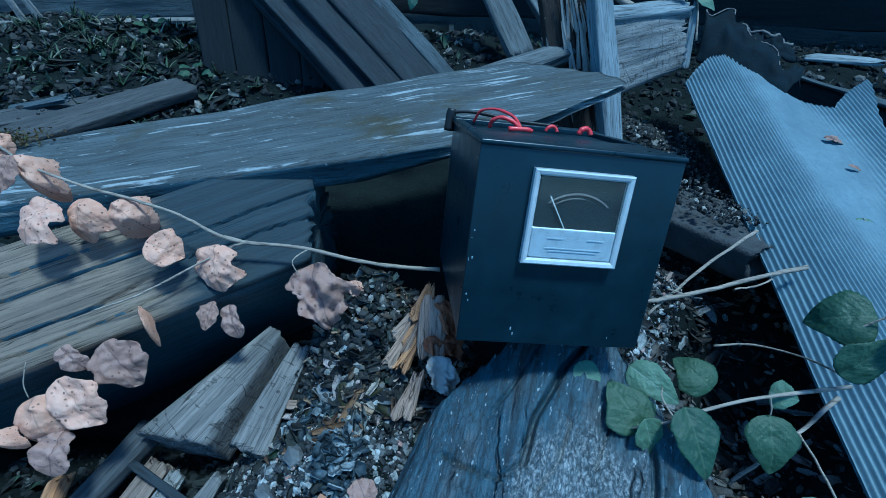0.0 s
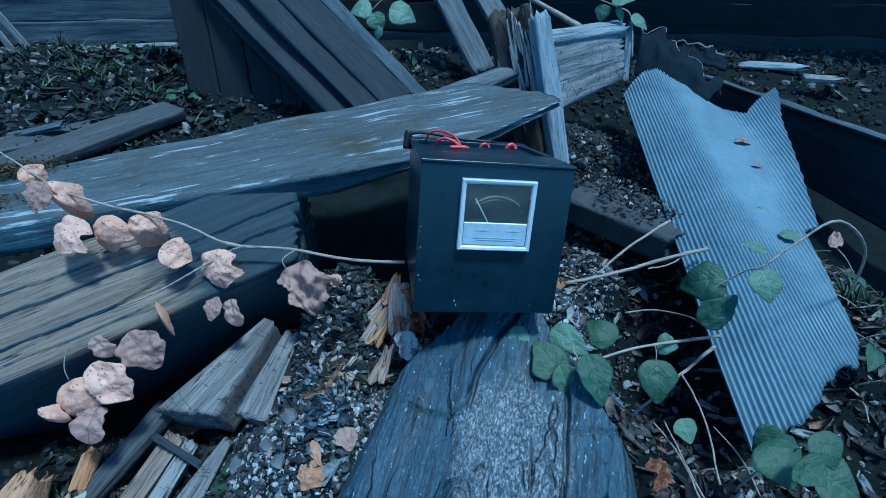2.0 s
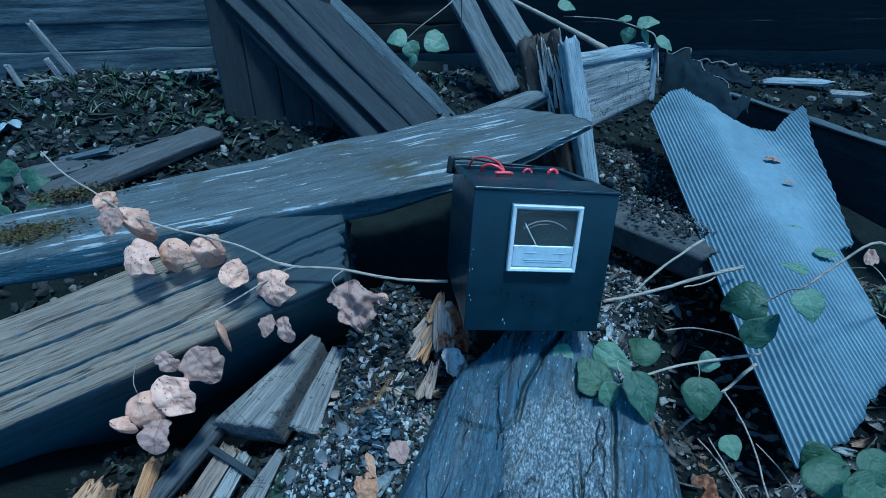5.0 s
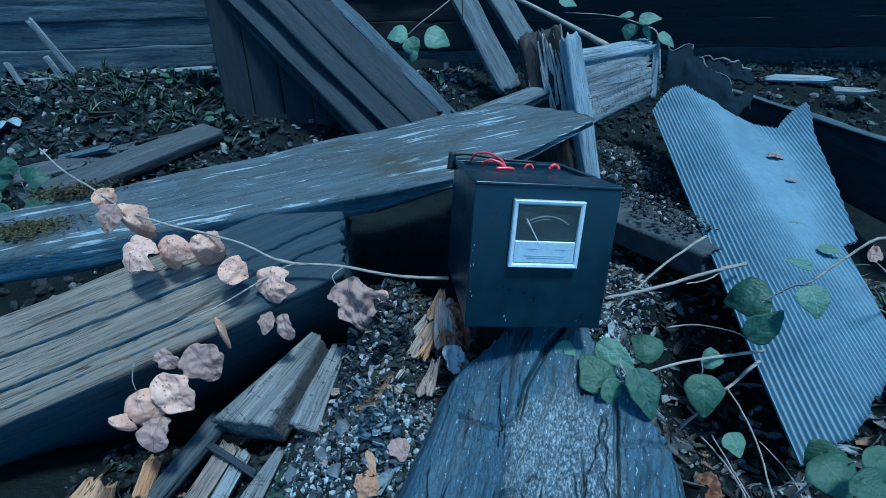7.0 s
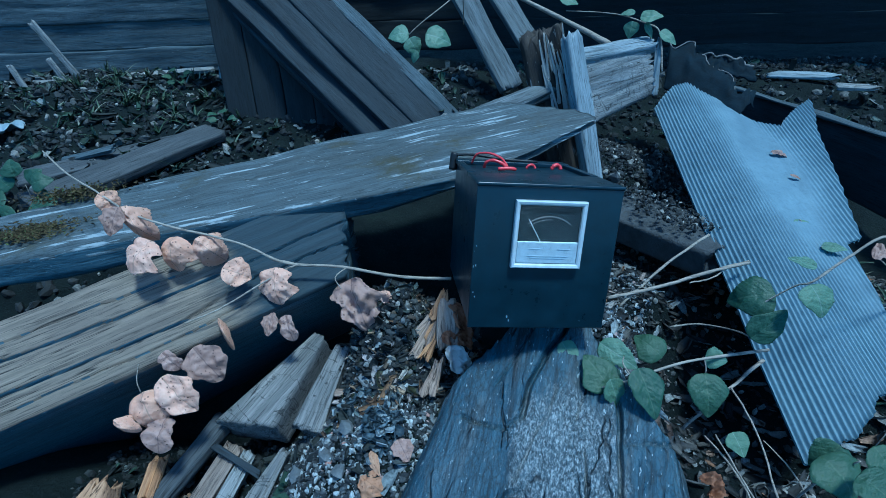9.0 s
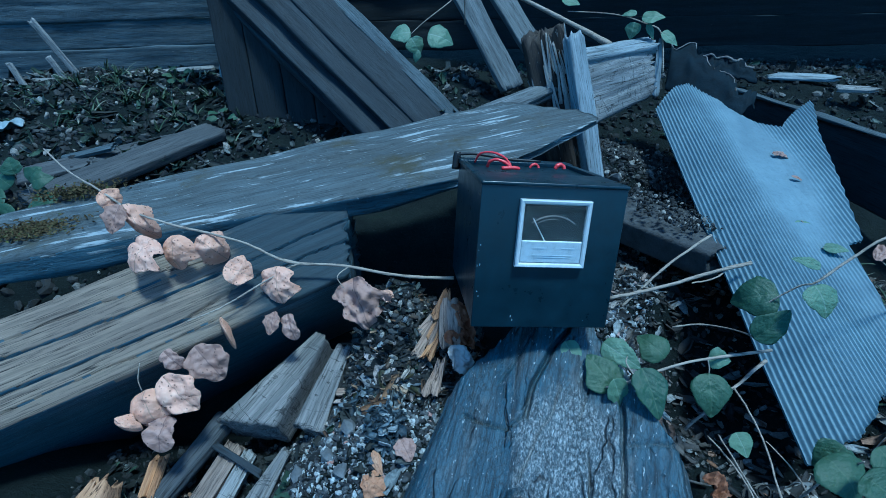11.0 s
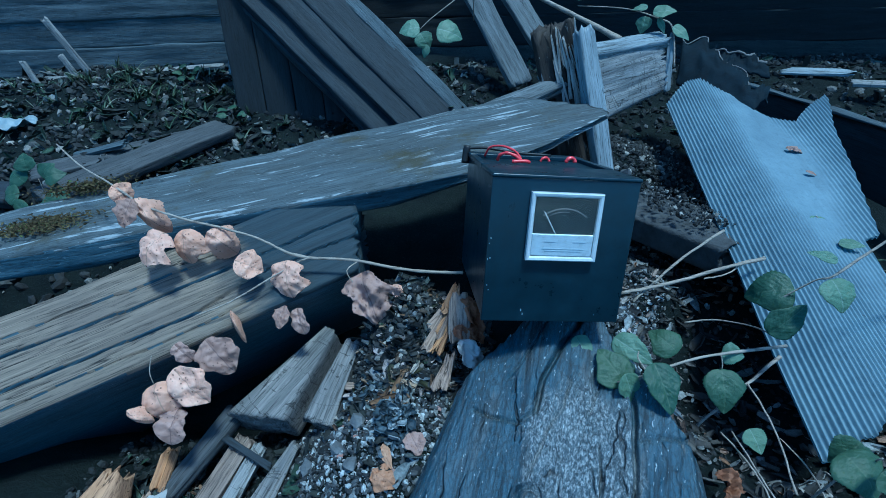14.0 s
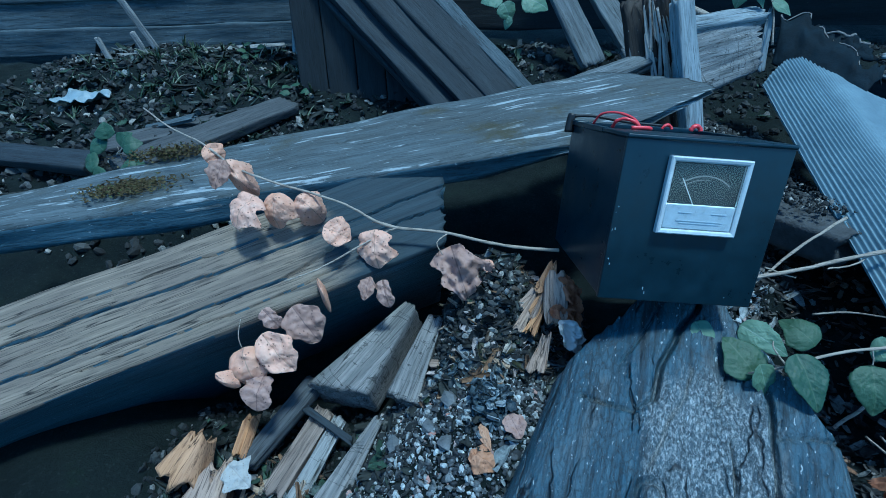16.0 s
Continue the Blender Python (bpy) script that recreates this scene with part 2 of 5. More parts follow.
def leaf_mat(name, base, vein, spot, rough, trans):
    """A leaf blade: local x runs from the stalk to the tip, one unit long."""
    m, t, p = mat(name)
    tc = t.nodes.new("ShaderNodeTexCoord").outputs["Object"]
    info = t.nodes.new("ShaderNodeObjectInfo").outputs["Random"]
    sep = t.nodes.new("ShaderNodeSeparateXYZ")
    t.links.new(tc, sep.inputs[0])
    ab = t.nodes.new("ShaderNodeMath")
    ab.operation = "ABSOLUTE"
    t.links.new(sep.outputs[1], ab.inputs[0])
    diag = t.nodes.new("ShaderNodeMath")
    diag.operation, diag.inputs[1].default_value = "MULTIPLY_ADD", -0.8
    t.links.new(ab.outputs[0], diag.inputs[0])
    t.links.new(sep.outputs[0], diag.inputs[2])
    side = t.nodes.new("ShaderNodeMath")
    side.operation, side.inputs[1].default_value = "PINGPONG", 0.06
    t.links.new(diag.outputs[0], side.inputs[0])
    blot = noise_tex(t, tc, 3.2, 6, rough=0.65)
    dots = put(t, "ShaderNodeTexVoronoi", Scale=9.5, Randomness=1.0)
    t.links.new(tc, dots.inputs["Vector"])
    c = mixed(t, ramp(t, blot, (0.35, grey(0)), (0.7, grey(1))), base[0], base[1])
    c = mixed(t, ramp(t, info, (0, grey(0)), (1, grey(0.5))), c, base[2])
    c = mixed(t, ramp(t, side.outputs[0], (0.0, grey(0.10)), (0.14, grey(0))), c, vein)
    c = mixed(t, ramp(t, ab.outputs[0], (0.008, grey(0.7)), (0.02, grey(0))), c, vein)
    some = ramp(t, noise_tex(t, tc, 5.0, 2), (0.42, grey(0.2)), (0.55, grey(1)))
    c = mixed(t, mixed(t, 1.0, ramp(t, dots.outputs["Distance"], (0.14, grey(0.9)), (0.27, grey(0))), some, "MULTIPLY"), c, spot)
    t.links.new(c, p.inputs["Base Color"])
    p.inputs["Roughness"].default_value = rough
    thin = t.nodes.new("ShaderNodeBsdfTranslucent")
    t.links.new(c, thin.inputs[0])
    ms = t.nodes.new("ShaderNodeMixShader")
    ms.inputs[0].default_value = trans
    t.links.new(p.outputs[0], ms.inputs[1])
    t.links.new(thin.outputs[0], ms.inputs[2])
    t.links.new(ms.outputs[0], t.nodes["Material Output"].inputs[0])
    bump(t, p, mixed(t, 0.5, blot, ramp(t, side.outputs[0], (0.0, grey(0.3)), (0.3, grey(0)))), 0.5, 0.012)
    return m


LEAF_DEAD = leaf_mat("dry_leaf", ((0.8, 0.46, 0.31), (0.9, 0.63, 0.48), (0.72, 0.37, 0.19)), (0.5, 0.32, 0.22), (0.13, 0.06, 0.04), 0.6, 0.22)
LEAF_RUST = leaf_mat("rusty_leaf", ((0.3, 0.13, 0.06), (0.55, 0.28, 0.14), (0.2, 0.09, 0.05)), (0.2, 0.1, 0.06), (0.1, 0.05, 0.03), 0.65, 0.35)
LEAF_TAN = leaf_mat("tan_leaf", ((0.5, 0.27, 0.14), (0.66, 0.42, 0.26), (0.42, 0.2, 0.09)), (0.34, 0.19, 0.11), (0.14, 0.07, 0.04), 0.6, 0.22)
LEAF_CHIP = leaf_mat("dull_white_leaf", ((0.42, 0.4, 0.37), (0.5, 0.48, 0.45), (0.38, 0.35, 0.32)), (0.36, 0.33, 0.3), (0.3, 0.26, 0.22), 0.7, 0.15)
LEAF_GREY = leaf_mat("withered_leaf", ((0.4, 0.25, 0.19), (0.52, 0.36, 0.3), (0.32, 0.19, 0.13)), (0.2, 0.13, 0.11), (0.13, 0.08, 0.06), 0.65, 0.22)
LEAF_WHITE = leaf_mat("bleached_leaf", ((0.6, 0.57, 0.53), (0.7, 0.67, 0.63), (0.54, 0.5, 0.46)), (0.6, 0.56, 0.5), (0.55, 0.5, 0.45), 0.6, 0.22)
GRASS = grains("grass_blades", [(0.0, (0.02, 0.04, 0.015)), (0.5, (0.05, 0.085, 0.035)), (0.75, (0.14, 0.18, 0.1)), (0.9, (0.35, 0.36, 0.28))], 0.5)
MOSS = grains("moss_tuft", [(0.0, (0.05, 0.035, 0.012)), (0.5, (0.1, 0.075, 0.025)), (0.85, (0.16, 0.13, 0.05)), (0.97, (0.1, 0.13, 0.03))], 0.9)
LEAF_GREEN = leaf_mat("green_leaf", ((0.04, 0.085, 0.055), (0.07, 0.125, 0.075), (0.105, 0.16, 0.08)), (0.12, 0.17, 0.1), (0.06, 0.11, 0.04), 0.46, 0.3)
LEAF_PALE = leaf_mat("pale_green_leaf", ((0.15, 0.24, 0.16), (0.23, 0.33, 0.22), (0.12, 0.19, 0.1)), (0.3, 0.37, 0.3), (0.15, 0.2, 0.1), 0.45, 0.3)


def plain(name, col, rough, metal=0.0, scale=60.0, vary=0.15, bump_at=0.0, coat=0.0, spec=0.5):
    m, t, p = mat(name)
    tc = t.nodes.new("ShaderNodeTexCoord").outputs["Object"]
    a = noise_tex(t, tc, scale, 6, rough=0.7)
    b = noise_tex(t, tc, scale * 9, 3, rough=0.6)
    c = mixed(t, ramp(t, a, (0.35, grey(0)), (0.7, grey(1))), tuple(v * (1 - vary) for v in col), tuple(min(1, v * (1 + vary)) for v in col))
    t.links.new(c, p.inputs["Base Color"])
    t.links.new(ramp(t, a, (0.3, grey(max(0, rough - 0.08))), (0.7, grey(min(1, rough + 0.1)))), p.inputs["Roughness"])
    p.inputs["Metallic"].default_value = metal
    p.inputs["Coat Weight"].default_value = coat
    p.inputs["Specular IOR Level"].default_value = spec
    if bump_at:
        bump(t, p, mixed(t, 0.5, a, b), 0.6, bump_at)
    return m


def sheet_mat():
    """Weathered fibre sheet, dust in its hollow and dark dirt in its grooves."""
    m, t, p = mat("weathered_fibre_sheet")
    tc = t.nodes.new("ShaderNodeTexCoord").outputs["Object"]
    a = noise_tex(t, tc, 9.0, 8, rough=0.7)
    b = noise_tex(t, tc, 140.0, 5, rough=0.7)
    s = noise_tex(t, tc, 1.0, 5, (60, 4, 60), 0.6)
    c = ramp(t, a, (0.3, (0.115, 0.158, 0.198)), (0.65, (0.195, 0.258, 0.305)))
    c = mixed(t, ramp(t, b, (0.3, grey(0.5)), (0.5, grey(0))), c, (0.09, 0.13, 0.175))
    c = mixed(t, ramp(t, s, (0.55, grey(0)), (0.75, grey(0.45))), c, (0.10, 0.14, 0.18))
    d = noise_tex(t, tc, 24.0, 6, rough=0.8)
    c = mixed(t, ramp(t, d, (0.66, grey(0)), (0.72, grey(0.7))), c, (0.1, 0.1, 0.1))
    t.links.new(c, p.inputs["Base Color"])
    p.inputs["Roughness"].default_value = 0.7
    bump(t, p, b, 0.4, 0.001)
    return m


SHEET = sheet_mat()
BOX_PAINT = plain("black_satin_case", (0.010, 0.022, 0.034), 0.32, scale=40, vary=0.25, bump_at=0.0002)
CHIP = plain("bare_primer", (0.3, 0.36, 0.4), 0.5)
BEZEL = plain("clear_grey_plastic", (0.62, 0.65, 0.66), 0.22, scale=90, vary=0.1, coat=0.4)
METER_LOW = plain("frosted_plastic", (0.5, 0.56, 0.6), 0.3, scale=120, vary=0.12, coat=0.5)
DIAL = plain("dark_dial", (0.022, 0.03, 0.036), 0.5, scale=80)
INK = plain("pale_ink", (0.26, 0.25, 0.24), 0.5)
FAINT = plain("faint_print", (0.46, 0.52, 0.56), 0.35)
NEEDLE = plain("needle_white", (0.75, 0.75, 0.75), 0.4)
RED = plain("red_plastic", (0.62, 0.05, 0.06), 0.35, scale=50, coat=0.3)
BLACK = plain("black_rubber", (0.012, 0.012, 0.013), 0.5)
FELT = plain("tarred_felt", (0.010, 0.016, 0.023), 0.8, scale=25, vary=0.4, bump_at=0.003, spec=0.12)
FELT_EDGE = plain("torn_felt_edge", (0.2, 0.19, 0.18), 0.9, scale=200, vary=0.4)
STONE = plain("grey_stone", (0.13, 0.135, 0.14), 0.75, scale=45, vary=0.45, bump_at=0.004)
CONCRETE = plain("dirty_concrete", (0.06, 0.062, 0.065), 0.85, scale=35, vary=0.5, bump_at=0.006)
PAPER = plain("dirty_white_plastic", (0.27, 0.32, 0.35), 0.5, scale=20, vary=0.2, bump_at=0.004)
CUP = plain("cloudy_plastic", (0.4, 0.45, 0.5), 0.25, scale=30, vary=0.2)


def pane_mat():
    m, t, p = mat("clear_window")
    p.inputs["Transmission Weight"].default_value = 1.0
    p.inputs["Roughness"].default_value = 0.06
    p.inputs["IOR"].default_value = 1.45
    p.inputs["Base Color"].default_value = (0.9, 0.93, 0.95, 1)
    return m


PANE = pane_mat()


# ---- builders ----
def mesh_of(name, verts, faces, material, smooth=True):
    me = bpy.data.meshes.new(name)
    me.from_pydata([tuple(v) for v in verts], [], faces)
    me.materials.append(material)
    if smooth:
        me.shade_smooth()
    return me


def thing(name, loc, label, category, group="", kind=""):
    """An Empty at a thing's base."""
    ob = new(name)
    ob.empty_display_size = 0.02
    ob.matrix_world = Matrix.Translation(loc)
    return tagged(ob, label, category, group, kind)


def part(name, me, parent, m=None, label=""):
    """One mesh under a thing or a part, at the world pose m."""
    ob = new(name, me)
    base = WHERE.get(parent.name, parent.matrix_basis.copy())
    m = Matrix.Identity(4) if m is None else m
    ob.parent, ob.matrix_parent_inverse = parent, base.inverted()
    ob.matrix_basis = m
    WHERE[ob.name] = m.copy()
    if label:
        ob["label"] = label
    return ob


WHERE = {}


def whole(name, me, m, label, category, group="", kind=""):
    """A thing that is one mesh."""
    ob = new(name, me)
    ob.matrix_basis = m
    WHERE[ob.name] = m.copy()
    return tagged(ob, label, category, group, kind)


def axes(origin, along, up):
    """A pose at origin with x along and z near up."""
    x = Vector(along).normalized()
    y = Vector(up).cross(x).normalized()
    z = x.cross(y)
    return Matrix.Translation(origin) @ Matrix((x, y, z)).transposed().to_4x4()


def nz(x, y, z, s=1.0):
    return noise.noise(Vector((x * s, y * s, z * s)))


def timber_mesh(name, material, length, w, h, seed=0.0, r=0.012, groove=0.002, wave=0.004, ragged=0.01, w_end=None, shift=0.0,
                step=0.009, around=56, near=None, far=None, slant=0.0, carve=None, top=None, thin=1.0):
    """Timber with its top at local z = 0, from x = 0 to length: rounded worn edges, grooves along the grain, ragged ends.
    near, far: how far an end stands back, as a function of the side coordinate from -1 to 1."""
    w_end = w if w_end is None else w_end
    n = max(8, int(length / step))
    per = 2 * (w + h)
    ring = []
    for i in range(around):
        s = i / around * per
        if top:
            f = i / around
            s = f / top * w if f < top else w + (f - top) / (1 - top) * (per - w)
        if s < w:
            q = (s - w / 2, 0.0)
        elif s < w + h:
            q = (w / 2, -(s - w))
        elif s < 2 * w + h:
            q = (w / 2 - (s - w - h), -h)
        else:
            q = (-w / 2, -h + (s - 2 * w - h))
        cy = max(-w / 2 + r, min(w / 2 - r, q[0]))
        cz = max(-h + r, min(-r, q[1]))
        d = Vector((q[0] - cy, q[1] - cz))
        d = d.normalized() if d.length > 1e-6 else Vector((0, 1))
        ring.append((cy + r * d.x, cz + r * d.y, d.x, d.y, s / per))
    verts, faces = [], []
    for k in range(n + 1):
        u = k / n
        for y, z, dy, dz, a in ring:
            side = max(-1.0, min(1.0, 2 * y / w))
            x0 = (near(side) if near else 0.0) + ragged * abs(nz(y * 60 + seed, z * 60, 3.1)) * 1.6
            x1 = length - (far(side) if far else 0.0) - ragged * abs(nz(y * 60 + seed, z * 60, 9.7)) * 1.6
            x = x0 + (x1 - x0) * u
            ca, sa = math.cos(a * 6.2832), math.sin(a * 6.2832)
            g = nz(x * 4 + seed, ca * 9, sa * 9 + seed) + 0.6 * nz(x * 9 + seed, ca * 23, sa * 23)
            g = -abs(g) * groove * 2
            lump = wave * nz(x * 7 + seed * 2, y * 10, z * 10)
            k2 = 1 + (w_end / w - 1) * u
            if carve and dz > 0.3:
                lump -= carve(x, y * k2)
            verts.append((x, (y + dy * (g + lump)) * k2 + shift * u, (z + dz * (g + lump)) * (1 - (1 - thin) * max(0.0, u - 0.8) / 0.2) + slant * side * u))
    for k in range(n):
        for i in range(around):
            j = (i + 1) % around
            faces.append((k * around + i, (k + 1) * around + i, (k + 1) * around + j, k * around + j))
    for base, flip in ((0, False), (n * around, True)):
        outer = [base + i for i in range(around)]
        prev = outer
        cx, cy, cz = (sum(verts[i][c] for i in outer) / around for c in range(3))
        for f in (0.66, 0.33):
            cur = []
            for i in outer:
                vx, vy, vz = verts[i]
                cur.append(len(verts))
                px, py, pz = cx + (vx - cx) * f, cy + (vy - cy) * f, cz + (vz - cz) * f
                verts.append((px + ragged * 0.7 * nz(py * 90 + seed, pz * 90, 5.5), py, pz))
            for i in range(around):
                j = (i + 1) % around
                q = (prev[i], prev[j], cur[j], cur[i])
                faces.append(q if not flip else q[::-1])
            prev = cur
        mid = len(verts)
        verts.append((cx, cy, cz))
        for i in range(around):
            j = (i + 1) % around
            faces.append((prev[i], prev[j], mid) if not flip else (prev[j], prev[i], mid))
    return mesh_of(name, verts, faces, material)


def crack(line, width, depth):
    """A carving along a broken line on a timber's upper face."""
    pts = [Vector(p) for p in line]

    def cut(x, y):
        p = Vector((x, y + 0.003 * nz(x * 30, 1.7, depth * 900)))
        best = 9.0
        for a, b in zip(pts, pts[1:]):
            d = b - a
            u = max(0.0, min(1.0, (p - a).dot(d) / d.length_squared))
            best = min(best, (p - a - d * u).length)
        return depth * max(0.0, 1 - best / width) ** 0.7
    return cut


def carved(*cuts):
    return lambda x, y: max(c(x, y) for c in cuts)


def knot(cx, cy, size):
    def cut(x, y):
        d = math.hypot((x - cx) * 0.75, y - cy) / size
        return 0.006 * math.exp(-((d - 1.0) / 0.22) ** 2) - 0.005 * math.exp(-(d / 0.55) ** 2) + 0.003 * math.exp(-((d - 0.35) / 0.1) ** 2)
    return cut


def timber(name, material, p0, p1, up, w, h, label, category="timber", group="", **kw):
    """A timber whose upper face's middle line runs from p0 to p1."""
    along = Vector(p1) - Vector(p0)
    me = timber_mesh(name, material, along.length, w, h, **kw)
    return whole(name, me, axes(p0, along, up), label, category, group)


def tube_mesh(name, points, radius, tip, material, sides=7, sub=5, wobble=0.0):
    """A tapered round stem through the points."""
    pts = [Vector(p) for p in points]
    fine = []
    for i in range(len(pts) - 1):
        a, b = pts[max(i - 1, 0)], pts[i]
        c, d = pts[i + 1], pts[min(i + 2, len(pts) - 1)]
        for k in range(sub):
            s = k / sub
            fine.append(0.5 * ((2 * b) + (c - a) * s + (2 * a - 5 * b + 4 * c - d) * s * s + (3 * b - a - 3 * c + d) * s ** 3))
    fine.append(pts[-1])
    verts, faces = [], []
    for i, p in enumerate(fine):
        u = i / (len(fine) - 1)
        d = (fine[min(i + 1, len(fine) - 1)] - fine[max(i - 1, 0)]).normalized()
        s = d.cross(Vector((0.1, 0.3, 1))).normalized()
        q = d.cross(s)
        rr = radius + (tip - radius) * u
        rr *= 1 + 0.25 * nz(i * 1.7, radius * 900, 0.3)
        for k in range(sides):
            a = 6.2832 * k / sides
            verts.append(p + s * rr * math.cos(a) + q * rr * math.sin(a) + wobble * Vector((nz(i, 1, 1, 0.7), nz(i, 2, 2, 0.7), nz(i, 3, 3, 0.7))))
    n = len(fine)
    for i in range(n - 1):
        for k in range(sides):
            l = (k + 1) % sides
            faces.append((i * sides + k, i * sides + l, (i + 1) * sides + l, (i + 1) * sides + k))
    faces.append(tuple(range(sides))[::-1])
    faces.append(tuple((n - 1) * sides + k for k in range(sides)))
    return mesh_of(name, verts, faces, material)


def leaf_mesh(name, material, seed, curl=0.2, fold=0.15, crumple=0.03, teeth=0.03, kind="oval", lobes=0.2):
    """A leaf blade one unit long from its stalk, one unit wide, with thickness."""
    nu, nv = 26, 18
    top = []
    for i in range(nu + 1):
        u = i / nu
        if kind == "oval":
            wd = 0.5 * (math.sin(math.pi * min(1, u) ** 0.8) ** 0.62)
        else:
            wd = 0.5 * (math.sin(math.pi * u ** 0.65) ** 0.75) * (1 - 0.1 * u)
        wd = max(wd, 0.012)
        for j in range(nv + 1):
            v = 2 * j / nv - 1
            edge = 1 + lobes * nz(u * 3.4 + seed, 3.0 if v > 0 else 8.0, seed) + (teeth * (1 if i % 2 else -1) + teeth * 2.2 * nz(u * 7 + seed, v * 2, seed)) * abs(v) ** 3
            y = wd * v * edge
            z = -curl * (u - 0.35) ** 2 * 1.4 + fold * abs(y) - curl * 1.2 * y * y + crumple * (nz(u * 4 + seed, y * 4, seed) + 0.5 * nz(u * 9 + seed, y * 9, 2 + seed) + 0.3 * abs(nz(u * 17 + seed, y * 17, 5 + seed)))
            top.append(Vector((u, y, z)))
    verts = top + [p - Vector((0, 0, 0.008)) for p in top]
    faces = []
    m = (nu + 1) * (nv + 1)
    for i in range(nu):
        for j in range(nv):
            a = i * (nv + 1) + j
            q = (a, a + nv + 1, a + nv + 2, a + 1)
            faces += [q, tuple(m + k for k in q[::-1])]
    rim = [j for j in range(nv + 1)] + [i * (nv + 1) + nv for i in range(1, nu + 1)] + [nu * (nv + 1) + j for j in range(nv - 1, -1, -1)] + [i * (nv + 1) for i in range(nu - 1, 0, -1)]
    for a, b in zip(rim, rim[1:] + rim[:1]):
        faces.append((a, b, m + b, m + a))
    return mesh_of(name, verts, faces, material)


def set_leaf(parent, me, base, tip, width, facing=(0, -0.45, 0.9), label="", name="leaf"):
    """A leaf from base to tip whose upper side looks along facing."""
    d = Vector(tip) - Vector(base)
    m = axes(base, d, facing) @ Matrix.Diagonal((d.length, width, (d.length + width) / 2, 1))
    return part(name, me, parent, m, label)


def stones_mesh(name, material, spots, sizes, seed, flat=0.7):
    """Many loose angular stones in one mesh: spots are (x, y, z)."""
    rng = np.random.default_rng(seed)
    bm = bmesh.new()
    bmesh.ops.create_icosphere(bm, subdivisions=1, radius=1.0)
    base = np.array([v.co[:] for v in bm.verts])
    tri = np.array([[v.index for v in f.verts] for f in bm.faces])
    bm.free()
    verts, faces = [], []
    for k, (p, s) in enumerate(zip(spots, sizes)):
        q = rng.normal(size=(3, 3))
        rot, _ = np.linalg.qr(q)
        sc = np.array([1.0, rng.uniform(0.6, 1.0), rng.uniform(0.4, flat)])
        jit = base * (1 + rng.uniform(-0.28, 0.22, (len(base), 1)))
        verts.append((jit * sc) @ rot.T * s + np.array(p))
        faces.append(tri + k * len(base))
    me = bpy.data.meshes.new(name)
    me.from_pydata(np.concatenate(verts).tolist(), [], np.concatenate(faces).tolist())
    me.materials.append(material)
    return me


def flakes_mesh(name, material, spots, sizes, seed, long=1.0, thick=0.05):
    """Many curled flakes: bits of leaf, bark and splinters in one mesh."""
    rng = np.random.default_rng(seed)
    verts, faces = [], []
    for k, (p, s) in enumerate(zip(spots, sizes)):
        yaw, tip, roll = rng.uniform(0, 6.28), rng.normal(0, 0.45), rng.normal(0, 0.45)
        m = np.array(Euler((roll, tip, yaw)).to_matrix())
        ln = long * rng.uniform(0.7, 1.5)
        out = []
        for lay in (0, 1):
            for i in range(3):
                for j in range(3):
                    ww = (1.0 if i == 1 else rng.uniform(0.35, 0.8)) * 0.5
                    out.append(((i - 1) * ln * 0.6 + rng.normal(0, 0.08), (j - 1) * ww + rng.normal(0, 0.08), 0.16 * ((j - 1) ** 2 + (i - 1) ** 2 * 0.6) - lay * thick + rng.normal(0, 0.03)))
        verts.append(np.array(out) @ m.T * s + np.array(p))
        b = k * 18
        for i in range(2):
            for j in range(2):
                a = b + i * 3 + j
                faces.append((a, a + 3, a + 4, a + 1))
                faces.append((a + 9, a + 10, a + 13, a + 12))
        rim = [0, 1, 2, 5, 8, 7, 6, 3]
        for a, c in zip(rim, rim[1:] + rim[:1]):
            faces.append((b + c, b + a, b + a + 9, b + c + 9))
    me = bpy.data.meshes.new(name)
    me.from_pydata(np.concatenate(verts).tolist(), [], faces)
    me.materials.append(material)
    me.shade_smooth()
    return me


def box_bm(lo, hi, bevel=0.0, segments=2):
    bm = bmesh.new()
    bmesh.ops.create_cube(bm, size=1.0)
    for v in bm.verts:
        v.co = Vector([lo[i] if v.co[i] < 0 else hi[i] for i in range(3)])
    if bevel:
        bmesh.ops.bevel(bm, geom=bm.edges[:], offset=bevel, segments=segments, affect="EDGES", profile=0.6)
    return bm


def mesh_bm(name, bm, material, smooth=False):
    me = bpy.data.meshes.new(name)
    bm.to_mesh(me)
    bm.free()
    me.materials.append(material)
    if smooth:
        me.shade_smooth()
    return me


